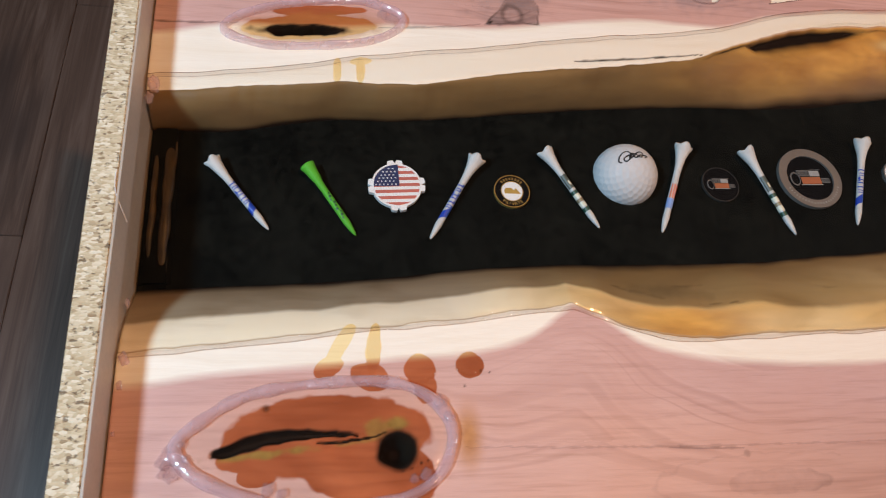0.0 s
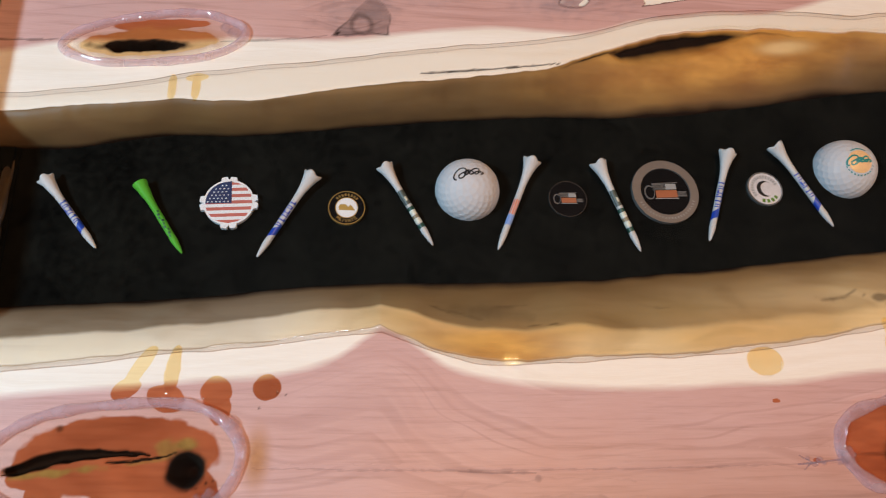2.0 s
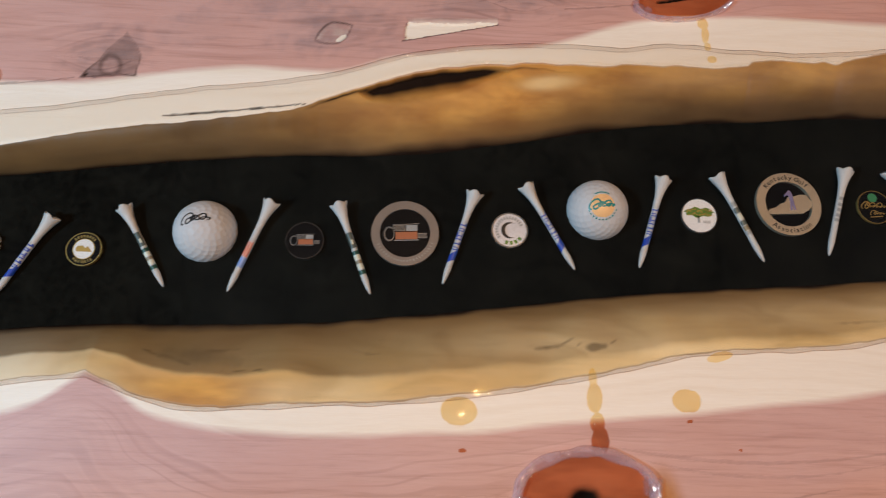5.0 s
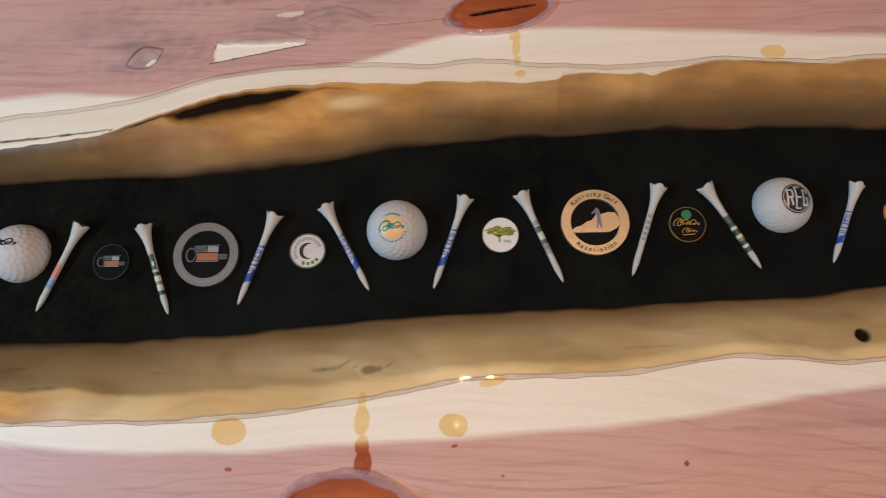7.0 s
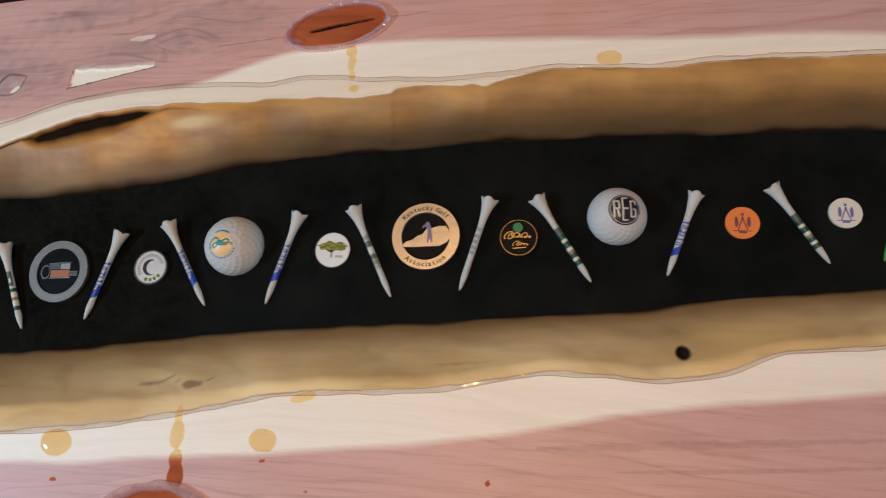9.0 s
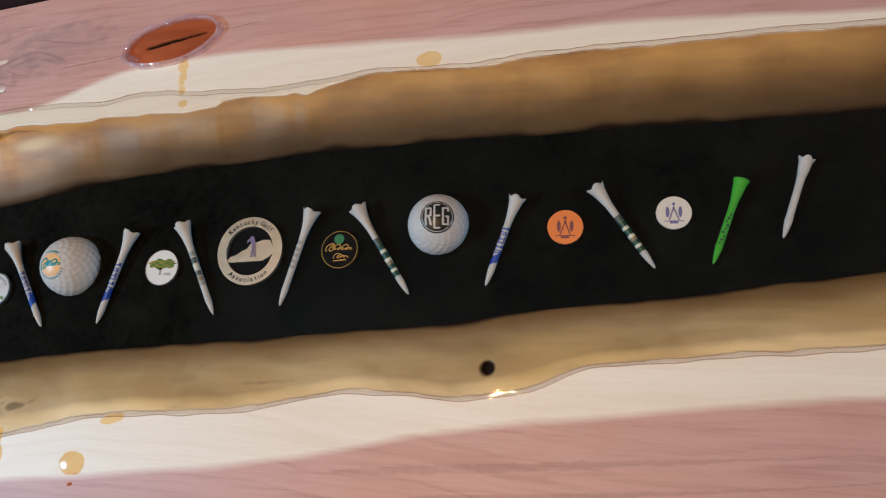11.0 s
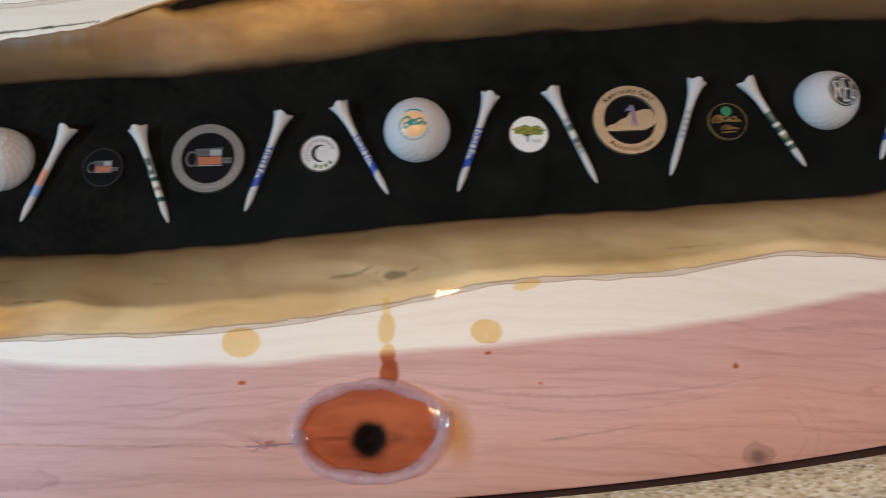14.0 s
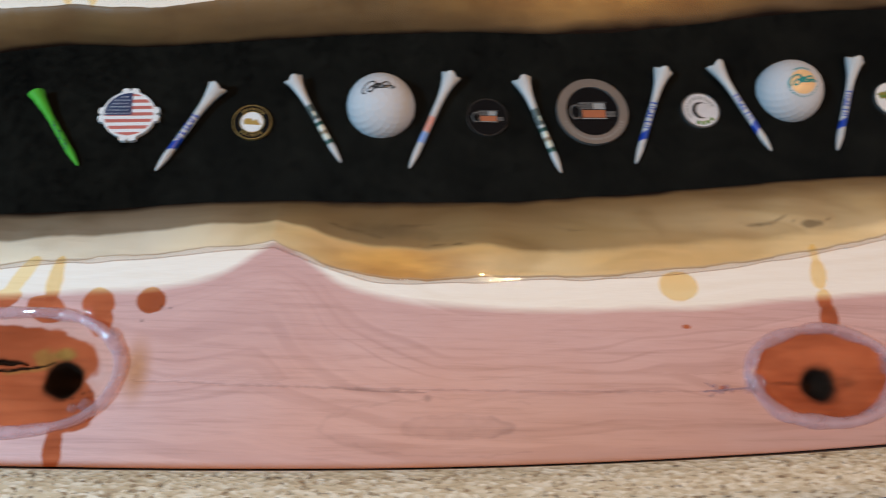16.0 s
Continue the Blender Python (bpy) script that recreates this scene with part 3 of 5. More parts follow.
        eye = 0.8 * soft(bump2(X, Y, 0.0170, 0.2115, 0.0036, 0.0022, 30) + jig * 0.8, 0.2, 1.0)
        dark = np.maximum(dark, np.maximum(np.maximum(shell, eye), dk))
        # almond-shaped knot
        c30, s30 = math.cos(radians(29)), math.sin(radians(29))
        ku, kv = (X - 0.1640) * c30 + (Y - 0.2487) * s30, -(X - 0.1640) * s30 + (Y - 0.2487) * c30
        kb = np.abs(kv + jig * 0.0009) - 0.0074 * np.clip(1 - (ku / 0.0128) ** 2, -0.6, 1)
        dark = np.maximum(dark, (0.46 + 0.25 * jig) * np.exp(-(kb / 0.0007) ** 2) * np.clip(1.0 + kv * 40, 0.55, 1.1) * (np.abs(ku) < 0.0138) + 0.16 * soft(kb, -0.0008, 0.0040) * (np.abs(ku) < 0.02))
    else:
        dh = bump2(X, Y, 0.6000, 0.0870, 0.0042, 0.0048) + jig * 0.15
        dark = np.maximum(dark, soft(dh, 0.5, 1.25))
        Z = Z - 0.003 * soft(dh, 0.5, 1.0)
        dn = bump2(X, Y, 0.5060, -0.0300, 0.0078, 0.0068, 8) + jig * 0.25
        dark = np.maximum(dark, soft(dn, 0.2, 1.2) * 0.52 + 0.22 * np.exp(-((dn - 0.9) / 0.12) ** 2))
        rings = bump2(X, Y, 0.5080, -0.0213, 0.0130, 0.0095, 10) + jig * 0.12
        dark = np.maximum(dark, 0.24 * np.clip(np.sin(rings * 12.0), 0, 1) ** 4 * soft(np.abs(rings - 2.1), 0.5, 1.1) * np.clip((X - 0.512) / 0.01, 0, 1))
        lens = bump2(X, Y, 0.5996, 0.0048, 0.0370, 0.0046, 3) + jig * 0.12
        dark = np.maximum(dark, 0.17 * np.exp(-((lens - 1) / 0.14) ** 2) + 0.14 * np.exp(-((lens - 2.1) / 0.2) ** 2) * (X > 0.55))
        for cx, cy, rx, ry, turn, much in ((0.1040, 0.0455, 0.034, 0.0070, -6, 0.30), (0.0900, 0.0440, 0.016, 0.0012, -18, 0.34), (0.1290, 0.0385, 0.012, 0.0008, 2, 0.46), (0.1975, 0.0500, 0.0065, 0.0016, 4, 0.42), (0.2960, 0.0562, 0.0130, 0.0017, 8, 0.46), (0.3060, 0.0592, 0.0070, 0.0012, 30, 0.46), (0.3225, 0.0568, 0.0085, 0.0024, 6, 0.50), (0.3130, 0.0578, 0.0040, 0.0014, 40, 0.44), (0.3330, 0.0600, 0.0040, 0.0009, 35, 0.40), (0.2860, 0.0570, 0.0050, 0.0010, 25, 0.40), (0.0750, 0.0480, 0.010, 0.0009, -22, 0.36), (0.1150, 0.0500, 0.012, 0.0010, 4, 0.36), (0.4760, 0.0755, 0.0240, 0.0016, 5, 0.26)):
            rag = bump2(X, Y, cx, cy, rx, ry, turn) + jig * (0.75 if ry < 0.005 else 0.25)
            dark = np.maximum(dark, soft(rag, 0.1, 1.25) * much)
        dark = np.maximum(dark, 0.30 * soft(bump2(X, Y, 0.1215, -0.0372, 0.0023, 0.0024) + jig * 0.3, 0.3, 1.2))
        loop = bump2(X, Y, 0.1350, -0.0500, 0.0262, 0.0056, 1) + jig * 0.22
        dark = np.maximum(dark, 0.14 * soft(loop, 0.8, 1.1) + 0.20 * np.exp(-((loop - 1) / 0.12) ** 2) * (0.6 + 0.4 * (X > 0.15)) + 0.16 * np.exp(-((loop - 2.3) / 0.16) ** 2) * (X < 0.17))
        dark = np.maximum(dark, 0.55 * soft(bump2(X, Y, -0.0977, -0.0140, 0.0022, 0.0022), 0.2, 1.3))
    amber, pale, grey = np.zeros_like(X), np.zeros_like(X), np.zeros_like(X)
    nx1, nx2 = wobble(xs, inward * 11.0, 1.0, 26), wobble(xs, inward * 13.0, 1.0, 60)
    if inward > 0:
        brk = np.interp(xs, [-0.1, 0.05, 0.1, 0.2, 0.28, 0.35, 0.5], [0.42, 0.45, 0.37, 0.33, 0.30, 0.24, 0.24]) + 0.035 * nx1 + 0.015 * nx2
        rim_w = 0.05 + 0.10 * np.clip((xs - 0.15) / 0.2, 0, 1)
        pale = soft(S, brk - rim_w, brk + rim_w)
        pale = np.maximum(pale, np.clip((xs - 0.16) / 0.14, 0, 1) * (0.58 + 0.12 * nx1) * soft(S, 0.45, 1.05))
        pale = np.maximum(pale, np.interp(xs, [-0.05, 0.10, 0.20, 0.30], [0.18, 0.15, 0.34, 0.46]) * soft(S, 0.5, 1.1)) * (S > 0)
        hot = np.exp(-((xs - 0.105) / 0.045) ** 2) + 0.35 * np.exp(-((xs - 0.24) / 0.05) ** 2)
        gold = np.maximum(soft(bump2(X, Y, -0.0986, -0.0333, 0.023, 0.0022, 6) + jig * 1.0, 0.2, 1.1), soft(bump2(X, Y, -0.0423, -0.0214, 0.0075, 0.0036, 0) + jig * 0.3, 0.5, 1.1))
        gold = np.maximum(gold, 0.75 * soft(bump2(X, Y, -0.0470, -0.0232, 0.0090, 0.0060, -20) + jig * 0.9, 0.2, 1.1))
        gold = np.maximum(gold, 0.6 * soft(bump2(X, Y, -0.0576, -0.0281, 0.012, 0.0013, 9) + jig * 0.5, 0.4, 1.1))
        # amber light thrown through the glue beads, painted on the wood beside them
        bead_caustic = np.maximum(0.90 * soft(bump2(X, Y, -0.0096, -0.0275, 0.0075, 0.017, 0), 0.1, 1.2), 0.95 * soft(bump2(X, Y, 0.3570, -0.0225, 0.0100, 0.019, 12), 0.1, 1.2))
        amber = pale * np.clip(hot, 0, 1) * 0.92 * soft(S, 0.25, 0.60) * (S > 0) + bead_caustic * (S == 0)
        pale = pale + gold * (S == 0)
        grey = np.clip((0.055 - xs) / 0.07, 0, 1) * (S > 0)
    else:
        hot = 0.62 * np.exp(-((xs - 0.265) / 0.085) ** 2) + 0.34 * np.clip((xs - 0.1) / 0.12, 0, 1) + 0.16 * np.clip((xs - 0.36) / 0.10, 0, 1)
        fade = np.clip((xs - 0.285) / 0.06, 0, 1)
        amber = np.clip(hot + 0.06 * nx1, 0, 1) * (fade * soft(S, 0.05, 0.85) + (1 - fade) * soft(S, 0.40, 1.05)) * (S > 0)
        pale = np.clip((xs - 0.33) / 0.05, 0, 1) * soft(S, 0.10, 0.60) * (0.27 + 0.06 * nx1) + 0.95 * soft(bump2(X, Y, 0.2983, 0.2225, 0.026, 0.0065, 6), 0.2, 1.2)
        amber = amber * (1 - 0.75 * soft(bump2(X, Y, 0.2983, 0.2225, 0.026, 0.0065, 6), 0.2, 1.2))
        pale = np.clip(pale, 0, 1) * (S > 0)
        amber = amber + 0.50 * soft(bump2(X, Y, -0.0857, 0.1977, 0.041, 0.0115, 8) + jig * 0.2, 0.7, 1.15) * (S == 0)
        for cx, cy, rx, ry in ((0.0288, 0.2277, 0.03, 0.02), (0.1693, 0.2550, 0.05, 0.022), (0.2481, 0.2737, 0.05, 0.016), (0.2185, 0.3013, 0.06, 0.012), (0.1300, 0.2700, 0.05, 0.014), (0.3000, 0.2900, 0.05, 0.020), (0.0850, 0.2500, 0.04, 0.012)):
            grey = np.maximum(grey, soft(bump2(X, Y, cx, cy, rx, ry, 10) + jig * 0.5, 0.2, 1.2))
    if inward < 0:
        # shade low on the far slope, painted in on both sides of the hollow
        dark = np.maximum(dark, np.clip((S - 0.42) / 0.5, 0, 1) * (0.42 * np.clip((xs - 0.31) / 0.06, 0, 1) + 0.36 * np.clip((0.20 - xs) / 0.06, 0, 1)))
    # painted shade deepens to black where each slope meets the bed
    foot_shade = 0.93 + 0.04 * nx1 + 0.03 * nx2
    foot_fade = np.interp(xs, [0.10, 0.20], [0.16, 0.08]) if inward > 0 else np.full(n, 0.16)
    foot_shade = foot_shade + (0.16 - foot_fade) * 0.5
    dark = np.maximum(dark, np.clip((S - foot_shade + foot_fade / 2) / foot_fade, 0, 1) * 0.9)
    if inward > 0:
        yh = yh + 0.0040 * np.exp(-np.abs(xs - 0.046) / 0.010)
    heart_d = (np.tile(yh, (len(Y), 1)) - Y) * inward
    if inward < 0:
        # torn patch that shows paler wood, with a dark lower rim
        along = (X - 0.2080) / 0.060
        low = 0.2462 + 0.0150 * along
        high = 0.2585 + 0.0032 * along
        span = (along > 0.05 * jig) & (along < 1)
        inside = span & (Y > low) & (Y < high + jig * 0.0012)
        heart_d = np.where(inside, -0.02, heart_d)
        ash = span & (Y >= high + jig * 0.0012) & (Y < high + 0.0045 + 0.0035 * along)
        heart_d = np.where(ash, -0.0004 + 0.0040 * (Y - high) / 0.006 + jig * 0.0010, heart_d)
        grey = np.maximum(grey, ash * 0.9)
        Z = Z - 0.0010 * inside
        rim = np.exp(-((Y - low + 0.0004) / 0.0006) ** 2) * (along > -0.02) * (along < 1)
        torn = np.exp(-((along - 0.05 * jig) / 0.014) ** 2) * (Y > low) * (Y < high)
        dark = np.maximum(dark, np.maximum(0.70 * rim, 0.45 * torn))
        for cx, cy, rx, ry, turn in ((0.1960, 0.2560, 0.012, 0.0022, 8), (0.1890, 0.2530, 0.007, 0.0016, 4), (0.2720, 0.2680, 0.008, 0.0070, 20), (0.2300, 0.2735, 0.030, 0.0012, 9)):
            dark = np.maximum(dark, 0.20 * soft(bump2(X, Y, cx, cy, rx, ry, turn) + jig * 0.6, 0.2, 1.2))
        heart_d = np.where(bump2(X, Y, 0.2560, 0.2821, 0.011, 0.0020, 10) < 1 + jig * 0.8, -0.0006, heart_d)
        heart_d = np.where(kb < -0.0008, 0.0016 + jig * 0.0016, heart_d)
        heart_d = np.where(bump2(X, Y, 0.1685, 0.2447, 0.0036, 0.0016, 35) + jig * 0.5 < 1, -0.01, heart_d)
        grey = np.maximum(grey, np.maximum(soft(kb, -0.0006, 0.0006) * (np.abs(ku) < 0.014), 0.95 * soft(ka, -0.0008, 0.0008)))
        swirl = bump2(X, Y, 0.2601, 0.2859, 0.020, 0.016, 10) + jig * 0.14
        dark = np.maximum(dark, 0.11 * np.clip(np.sin(swirl * 11.0), 0, 1) ** 3 * soft(np.abs(swirl - 1.9), 0.5, 1.0) * (X > 0.255))
    if inward > 0:
        for cx, cy, r in ((-0.0310, -0.0380, 0.0009), (-0.0280, -0.0372, 0.0007), (-0.0390, -0.0412, 0.0008), (-0.0350, -0.0402, 0.0006), (-0.0022, 0.0022, 0.0006), (0.0018, 0.0012, 0.0005), (-0.0100, -0.0048, 0.0007)):
            dark = np.maximum(dark, 0.75 * soft(bump2(X, Y, cx, cy, r, r), 0.4, 1.3))
    G = Y.copy()
    for cx, cy, rx, ry, turn in KNOTS:
        d = bump2(X, Y, cx, cy, rx * 1.3, ry * 1.3, turn)
        G = G + np.sign(Y - cy) * -ry * 1.1 * np.exp(-d * d / 1.6)
    if inward > 0:
        G = G - 0.034 * np.exp(-np.abs((X - 0.050 + 0.15 * (0.03 - Y)) / 0.046) ** 1.5) * np.exp(-((Y - 0.02) / 0.06) ** 2) + 0.012 * np.sin(X * 11)
    else:
        G = G - 0.10 * X
    verts = np.stack([X, Y, Z], -1).reshape(-1, 3)
    R = len(Y)
    idx = np.arange(R * n).reshape(R, n)
    a, b, c, d = idx[:-1, :-1].ravel(), idx[:-1, 1:].ravel(), idx[1:, 1:].ravel(), idx[1:, :-1].ravel()
    quads = np.stack([a, b, c, d] if inward > 0 else [d, c, b, a], 1)
    # underside and cut faces
    base = len(verts)
    under = np.stack([squared(xs, yo), yo, np.full(n, DEPTH)], 1)
    verts = np.concatenate([verts, under])
    u = base + np.arange(n)
    t0, l0 = idx[0], idx[-1]
    q2 = np.stack([u[:-1], u[1:], t0[1:], t0[:-1]], 1)
    q3 = np.stack([l0[:-1], l0[1:], u[1:], u[:-1]], 1)
    faces = np.concatenate([quads, q2 if inward > 0 else q2[:, ::-1], q3 if inward > 0 else q3[:, ::-1]])
    flist = [tuple(int(v) for v in f) for f in faces]
    for col, flip in ((0, inward < 0), (n - 1, inward > 0)):
        loop = [int(v) for v in idx[:, col]] + [int(u[col])]
        flist.append(tuple(loop[::-1] if flip else loop))
    me = mesh_of(name, verts, flist, WOOD)
    extra = np.zeros(n)
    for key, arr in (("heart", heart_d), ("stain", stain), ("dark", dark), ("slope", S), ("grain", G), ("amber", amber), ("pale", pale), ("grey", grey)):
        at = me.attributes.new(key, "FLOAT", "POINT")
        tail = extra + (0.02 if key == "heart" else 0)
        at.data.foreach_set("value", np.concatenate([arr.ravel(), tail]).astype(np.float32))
    return me


table = thing("river_table", "live-edge red cedar table with clear resin river, in its form", "table", pose(0, 0, 0))
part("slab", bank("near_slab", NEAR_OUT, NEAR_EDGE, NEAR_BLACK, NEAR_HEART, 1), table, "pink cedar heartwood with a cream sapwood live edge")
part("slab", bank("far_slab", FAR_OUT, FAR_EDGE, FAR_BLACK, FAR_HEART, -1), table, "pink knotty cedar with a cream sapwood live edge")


def strip(name, xs, rows, mat):
    """A sheet between lines that run along x; rows: (y values, z values)."""
    n = len(xs)
    verts = [(float(x), float(y), float(z)) for ys, zs in rows for x, y, z in zip(squared(xs, ys), ys, zs)]
    faces = [(k * n + i, k * n + i + 1, (k + 1) * n + i + 1, (k + 1) * n + i) for k in range(len(rows) - 1) for i in range(n - 1)]
    return mesh_of(name, verts, faces, mat)


xs = np.arange(SLAB_L, SLAB_R + 1e-6, 0.003)
nb, fb = curve(NEAR_BLACK, xs), curve(FAR_BLACK, xs)
one = np.ones(len(xs))
bed = strip("black_bed", xs, [(nb - 0.02, BED * one), (nb + (fb - nb) * 0.3, BED * one + wobble(xs, 4.4, 0.0003, 20)), (nb + (fb - nb) * 0.7, BED * one), (fb + 0.02, BED * one)], BLACK)
part("resin_bed", bed, table, "opaque black resin bed")
near_lip = curve(NEAR_EDGE, xs) + 0.0036 * np.exp(-np.abs(xs - 0.046) / 0.010) - 0.0028 + wobble(xs, 2.2, 0.0012, 60)
far_lip = curve(FAR_LIP, xs) + wobble(xs, 6.2, 0.0010, 60)
TOP = 0.0011
EDGE = TOP - 0.00012
# the pour curls down to its near lip, most of all beside the broad golden band
men = 0.10 + 0.76 * np.exp(-((xs - 0.185) / 0.032) ** 2)
part("resin_pour", strip("river_pour", xs, [(near_lip + 0.00198, 0.00050 * one), (near_lip + 0.002 + 0.0010 * men, 0.00062 * one), (near_lip + 0.002 + 0.0025 * men, 0.00078 * one), (near_lip + 0.002 + 0.0045 * men, 0.00094 * one), (near_lip + 0.002 + 0.008 * men, 0.00106 * one), (near_lip + 0.002 + 0.014 * men, TOP * one), ((near_lip + far_lip) / 2, TOP * one), (far_lip - 0.02, TOP * one), (far_lip - 0.012, TOP * one), (far_lip - 0.0034, EDGE * one)], RIVER), table, "glossy clear resin surface")
prof = [(0.0, 0.0001), (0.0003, 0.00034), (0.0010, 0.00044), (0.0022, 0.00047), (0.0034, 0.00050)]
xf = np.arange(SLAB_L, SLAB_R + 1e-6, 0.001)
ripple = wobble(xf, 3.3, 1.0, 110) + 0.6 * wobble(xf, 8.8, 1.0, 260)
fine_lip = np.interp(xf, xs, near_lip)
part("resin_lip", strip("near_lip", xf, [(fine_lip + a * 0.58, b * (1 + 0.15 * ripple * (0.0002 < a < 0.003))) for a, b in prof], FILM), table, "rounded clear resin lip")
# dark strip added along the near lip in place of its refraction line
part("lip_refraction_line", strip("near_refraction_line", xf, [(fine_lip - 0.0004, np.full(len(xf), 0.00005)), (fine_lip - 0.0001 + 0.0002 * wobble(xf, 1.7, 1.0, 90), np.full(len(xf), 0.0004)), (fine_lip + 0.0001, np.full(len(xf), 0.0001))], REFRACTION_TINT), table, "thin dark strip added for the refraction line at the lip")
fine_far = np.interp(xf, xs, far_lip) + (wobble(xf, 9.1, 0.0012, 45) + wobble(xf, 4.4, 0.0005, 210)) * np.clip((xf - 0.27) / 0.08, 0, 1)
ripple = (wobble(xf, 5.3, 1.0, 100) + 0.7 * wobble(xf, 1.8, 1.0, 240)) * np.clip((xf - 0.05) / 0.2, 0.35, 1)
far_prof = [(0.0, 0.0001), (0.0002, 0.0009), (0.0007, 0.00155), (0.0013, 0.00190), (0.0018, 0.00192), (0.0024, 0.00170), (0.0029, 0.00132), (0.0034, EDGE)]
part("resin_lip", strip("far_lip", xf, [(fine_far - a, b * (1 + 0.45 * ripple * (b > EDGE * 1.01))) for a, b in far_prof[::-1]], FILM), table, "rounded clear resin lip")
# two dark strips added for the refraction lines of the far lip
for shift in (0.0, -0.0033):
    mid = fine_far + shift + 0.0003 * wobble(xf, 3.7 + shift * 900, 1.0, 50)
    part("lip_refraction_line", strip("far_refraction_line", xf, [(mid - 0.00013, np.full(len(xf), 0.00105 if shift else 0.0002)), (mid, np.full(len(xf), 0.00125 if shift else 0.0006)), (mid + 0.00013, np.full(len(xf), 0.00105 if shift else 0.0001))], REFRACTION_TINT), table, "thin dark strip added for the refraction line at the lip")

# glassy ridge where the pour broke at the far live edge
xr = np.arange(0.236, 0.5001, 0.0008)
crest = rough_edge(FAR_EDGE, xr, -1) - 0.0004 + wobble(xr, 4.9, 0.0005, 160)
swell = np.clip(0.55 + 1.1 * wobble(xr, 2.6, 1.0, 120) + 0.5 * wobble(xr, 7.1, 1.0, 330), 0.12, 1.6) * np.clip((xr - 0.236) / 0.02, 0, 1) * np.clip((0.500 - xr) / 0.02, 0, 1)
part("resin_ridge", strip("resin_ridge", xr, [(crest + 0.0015 * math.cos(a), TOP - 0.0001 + 0.0009 * swell * math.sin(a)) for a in [math.pi * (1 - k / 8) for k in range(9)]], RIVER), table, "glassy ridge of resin along the live edge")

# ---- glue beads, pools and drops of resin on the wood ----
def blob_outline(cx, cy, rx, ry, turn, seed, rough=0.06, n=72, square=2.4, taper=0.0):
    pts = []
    for i in range(n):
        a = 2 * math.pi * i / n
        c, s = math.cos(a), math.sin(a)
        r = (abs(c) ** square + abs(s) ** square) ** (-1 / square) * (1 + rough * noise.noise((c * 1.6, s * 1.6, seed)))
        x, y = rx * r * c, ry * r * s * (1 + taper * c) * (1 - 1.6 * taper * max(0.0, -c) ** 4)
        t = radians(turn)
        pts.append((cx + x * math.cos(t) - y * math.sin(t), cy + x * math.sin(t) + y * math.cos(t)))
    return pts


def pool_mesh(name, outline, high, mat):
    n = len(outline)
    cx, cy = sum(p[0] for p in outline) / n, sum(p[1] for p in outline) / n
    steps = [(1.0, 0.0), (0.985, 0.45), (0.96, 0.8), (0.92, 1.0), (0.88, 0.95), (0.82, 0.90), (0.70, 0.86), (0.50, 0.83), (0.25, 0.815)]
    verts, faces = [], []
    for f, h in steps:
        for x, y in outline:
            verts.append((cx + (x - cx) * f, cy + (y - cy) * f, 0.0002 + high * h))
    for k in range(len(steps) - 1):
        for i in range(n):
            j = (i + 1) % n
            faces.append((k * n + i, k * n + j, (k + 1) * n + j, (k + 1) * n + i))
    verts.append((cx, cy, 0.0002 + high * 0.81))
    faces += [((len(steps) - 1) * n + i, (len(steps) - 1) * n + (i + 1) % n, len(verts) - 1) for i in range(n)]
    return mesh_of(name, verts, faces, mat)


def dome_mesh(name, outline, high, mat):
    n = len(outline)
    cx, cy = sum(p[0] for p in outline) / n, sum(p[1] for p in outline) / n
    verts, faces = [], []
    K = 7
    for k in range(K):
        f = math.cos(k / K * math.pi / 2)
        h = math.sin(k / K * math.pi / 2)
        verts += [(cx + (x - cx) * f, cy + (y - cy) * f, 0.0001 + high * h) for x, y in outline]
    for k in range(K - 1):
        for i in range(n):
            j = (i + 1) % n
            faces.append((k * n + i, k * n + j, (k + 1) * n + j, (k + 1) * n + i))
    verts.append((cx, cy, 0.0001 + high))
    faces += [((K - 1) * n + i, (K - 1) * n + (i + 1) % n, len(verts) - 1) for i in range(n)]
    return mesh_of(name, verts, faces, mat)


def bead_mesh(name, outline, wide, high, mat, seed):
    n = len(outline)
    verts, faces = [], []
    M = 9
    for i in range(n):
        (xa, ya), (xb, yb) = outline[i - 1], outline[(i + 1) % n]
        tx, ty = xb - xa, yb - ya
        ln = math.hypot(tx, ty) or 1
        nx, ny = ty / ln, -tx / ln
        w = wide * (1 + 0.42 * noise.noise((outline[i][0] * 90, outline[i][1] * 90, seed)))
        for k in range(M):
            a = math.pi * k / (M - 1)
            verts.append((outline[i][0] + nx * w / 2 * math.cos(a), outline[i][1] + ny * w / 2 * math.cos(a), 0.0001 + high * math.sin(a) * (1 + 0.2 * noise.noise((outline[i][0] * 140, outline[i][1] * 140, seed + 3)))))
    for i in range(n):
        j = (i + 1) % n
        for k in range(M - 1):
            faces.append((i * M + k, j * M + k, j * M + k + 1, i * M + k + 1))
    return mesh_of(name, verts, faces, mat)


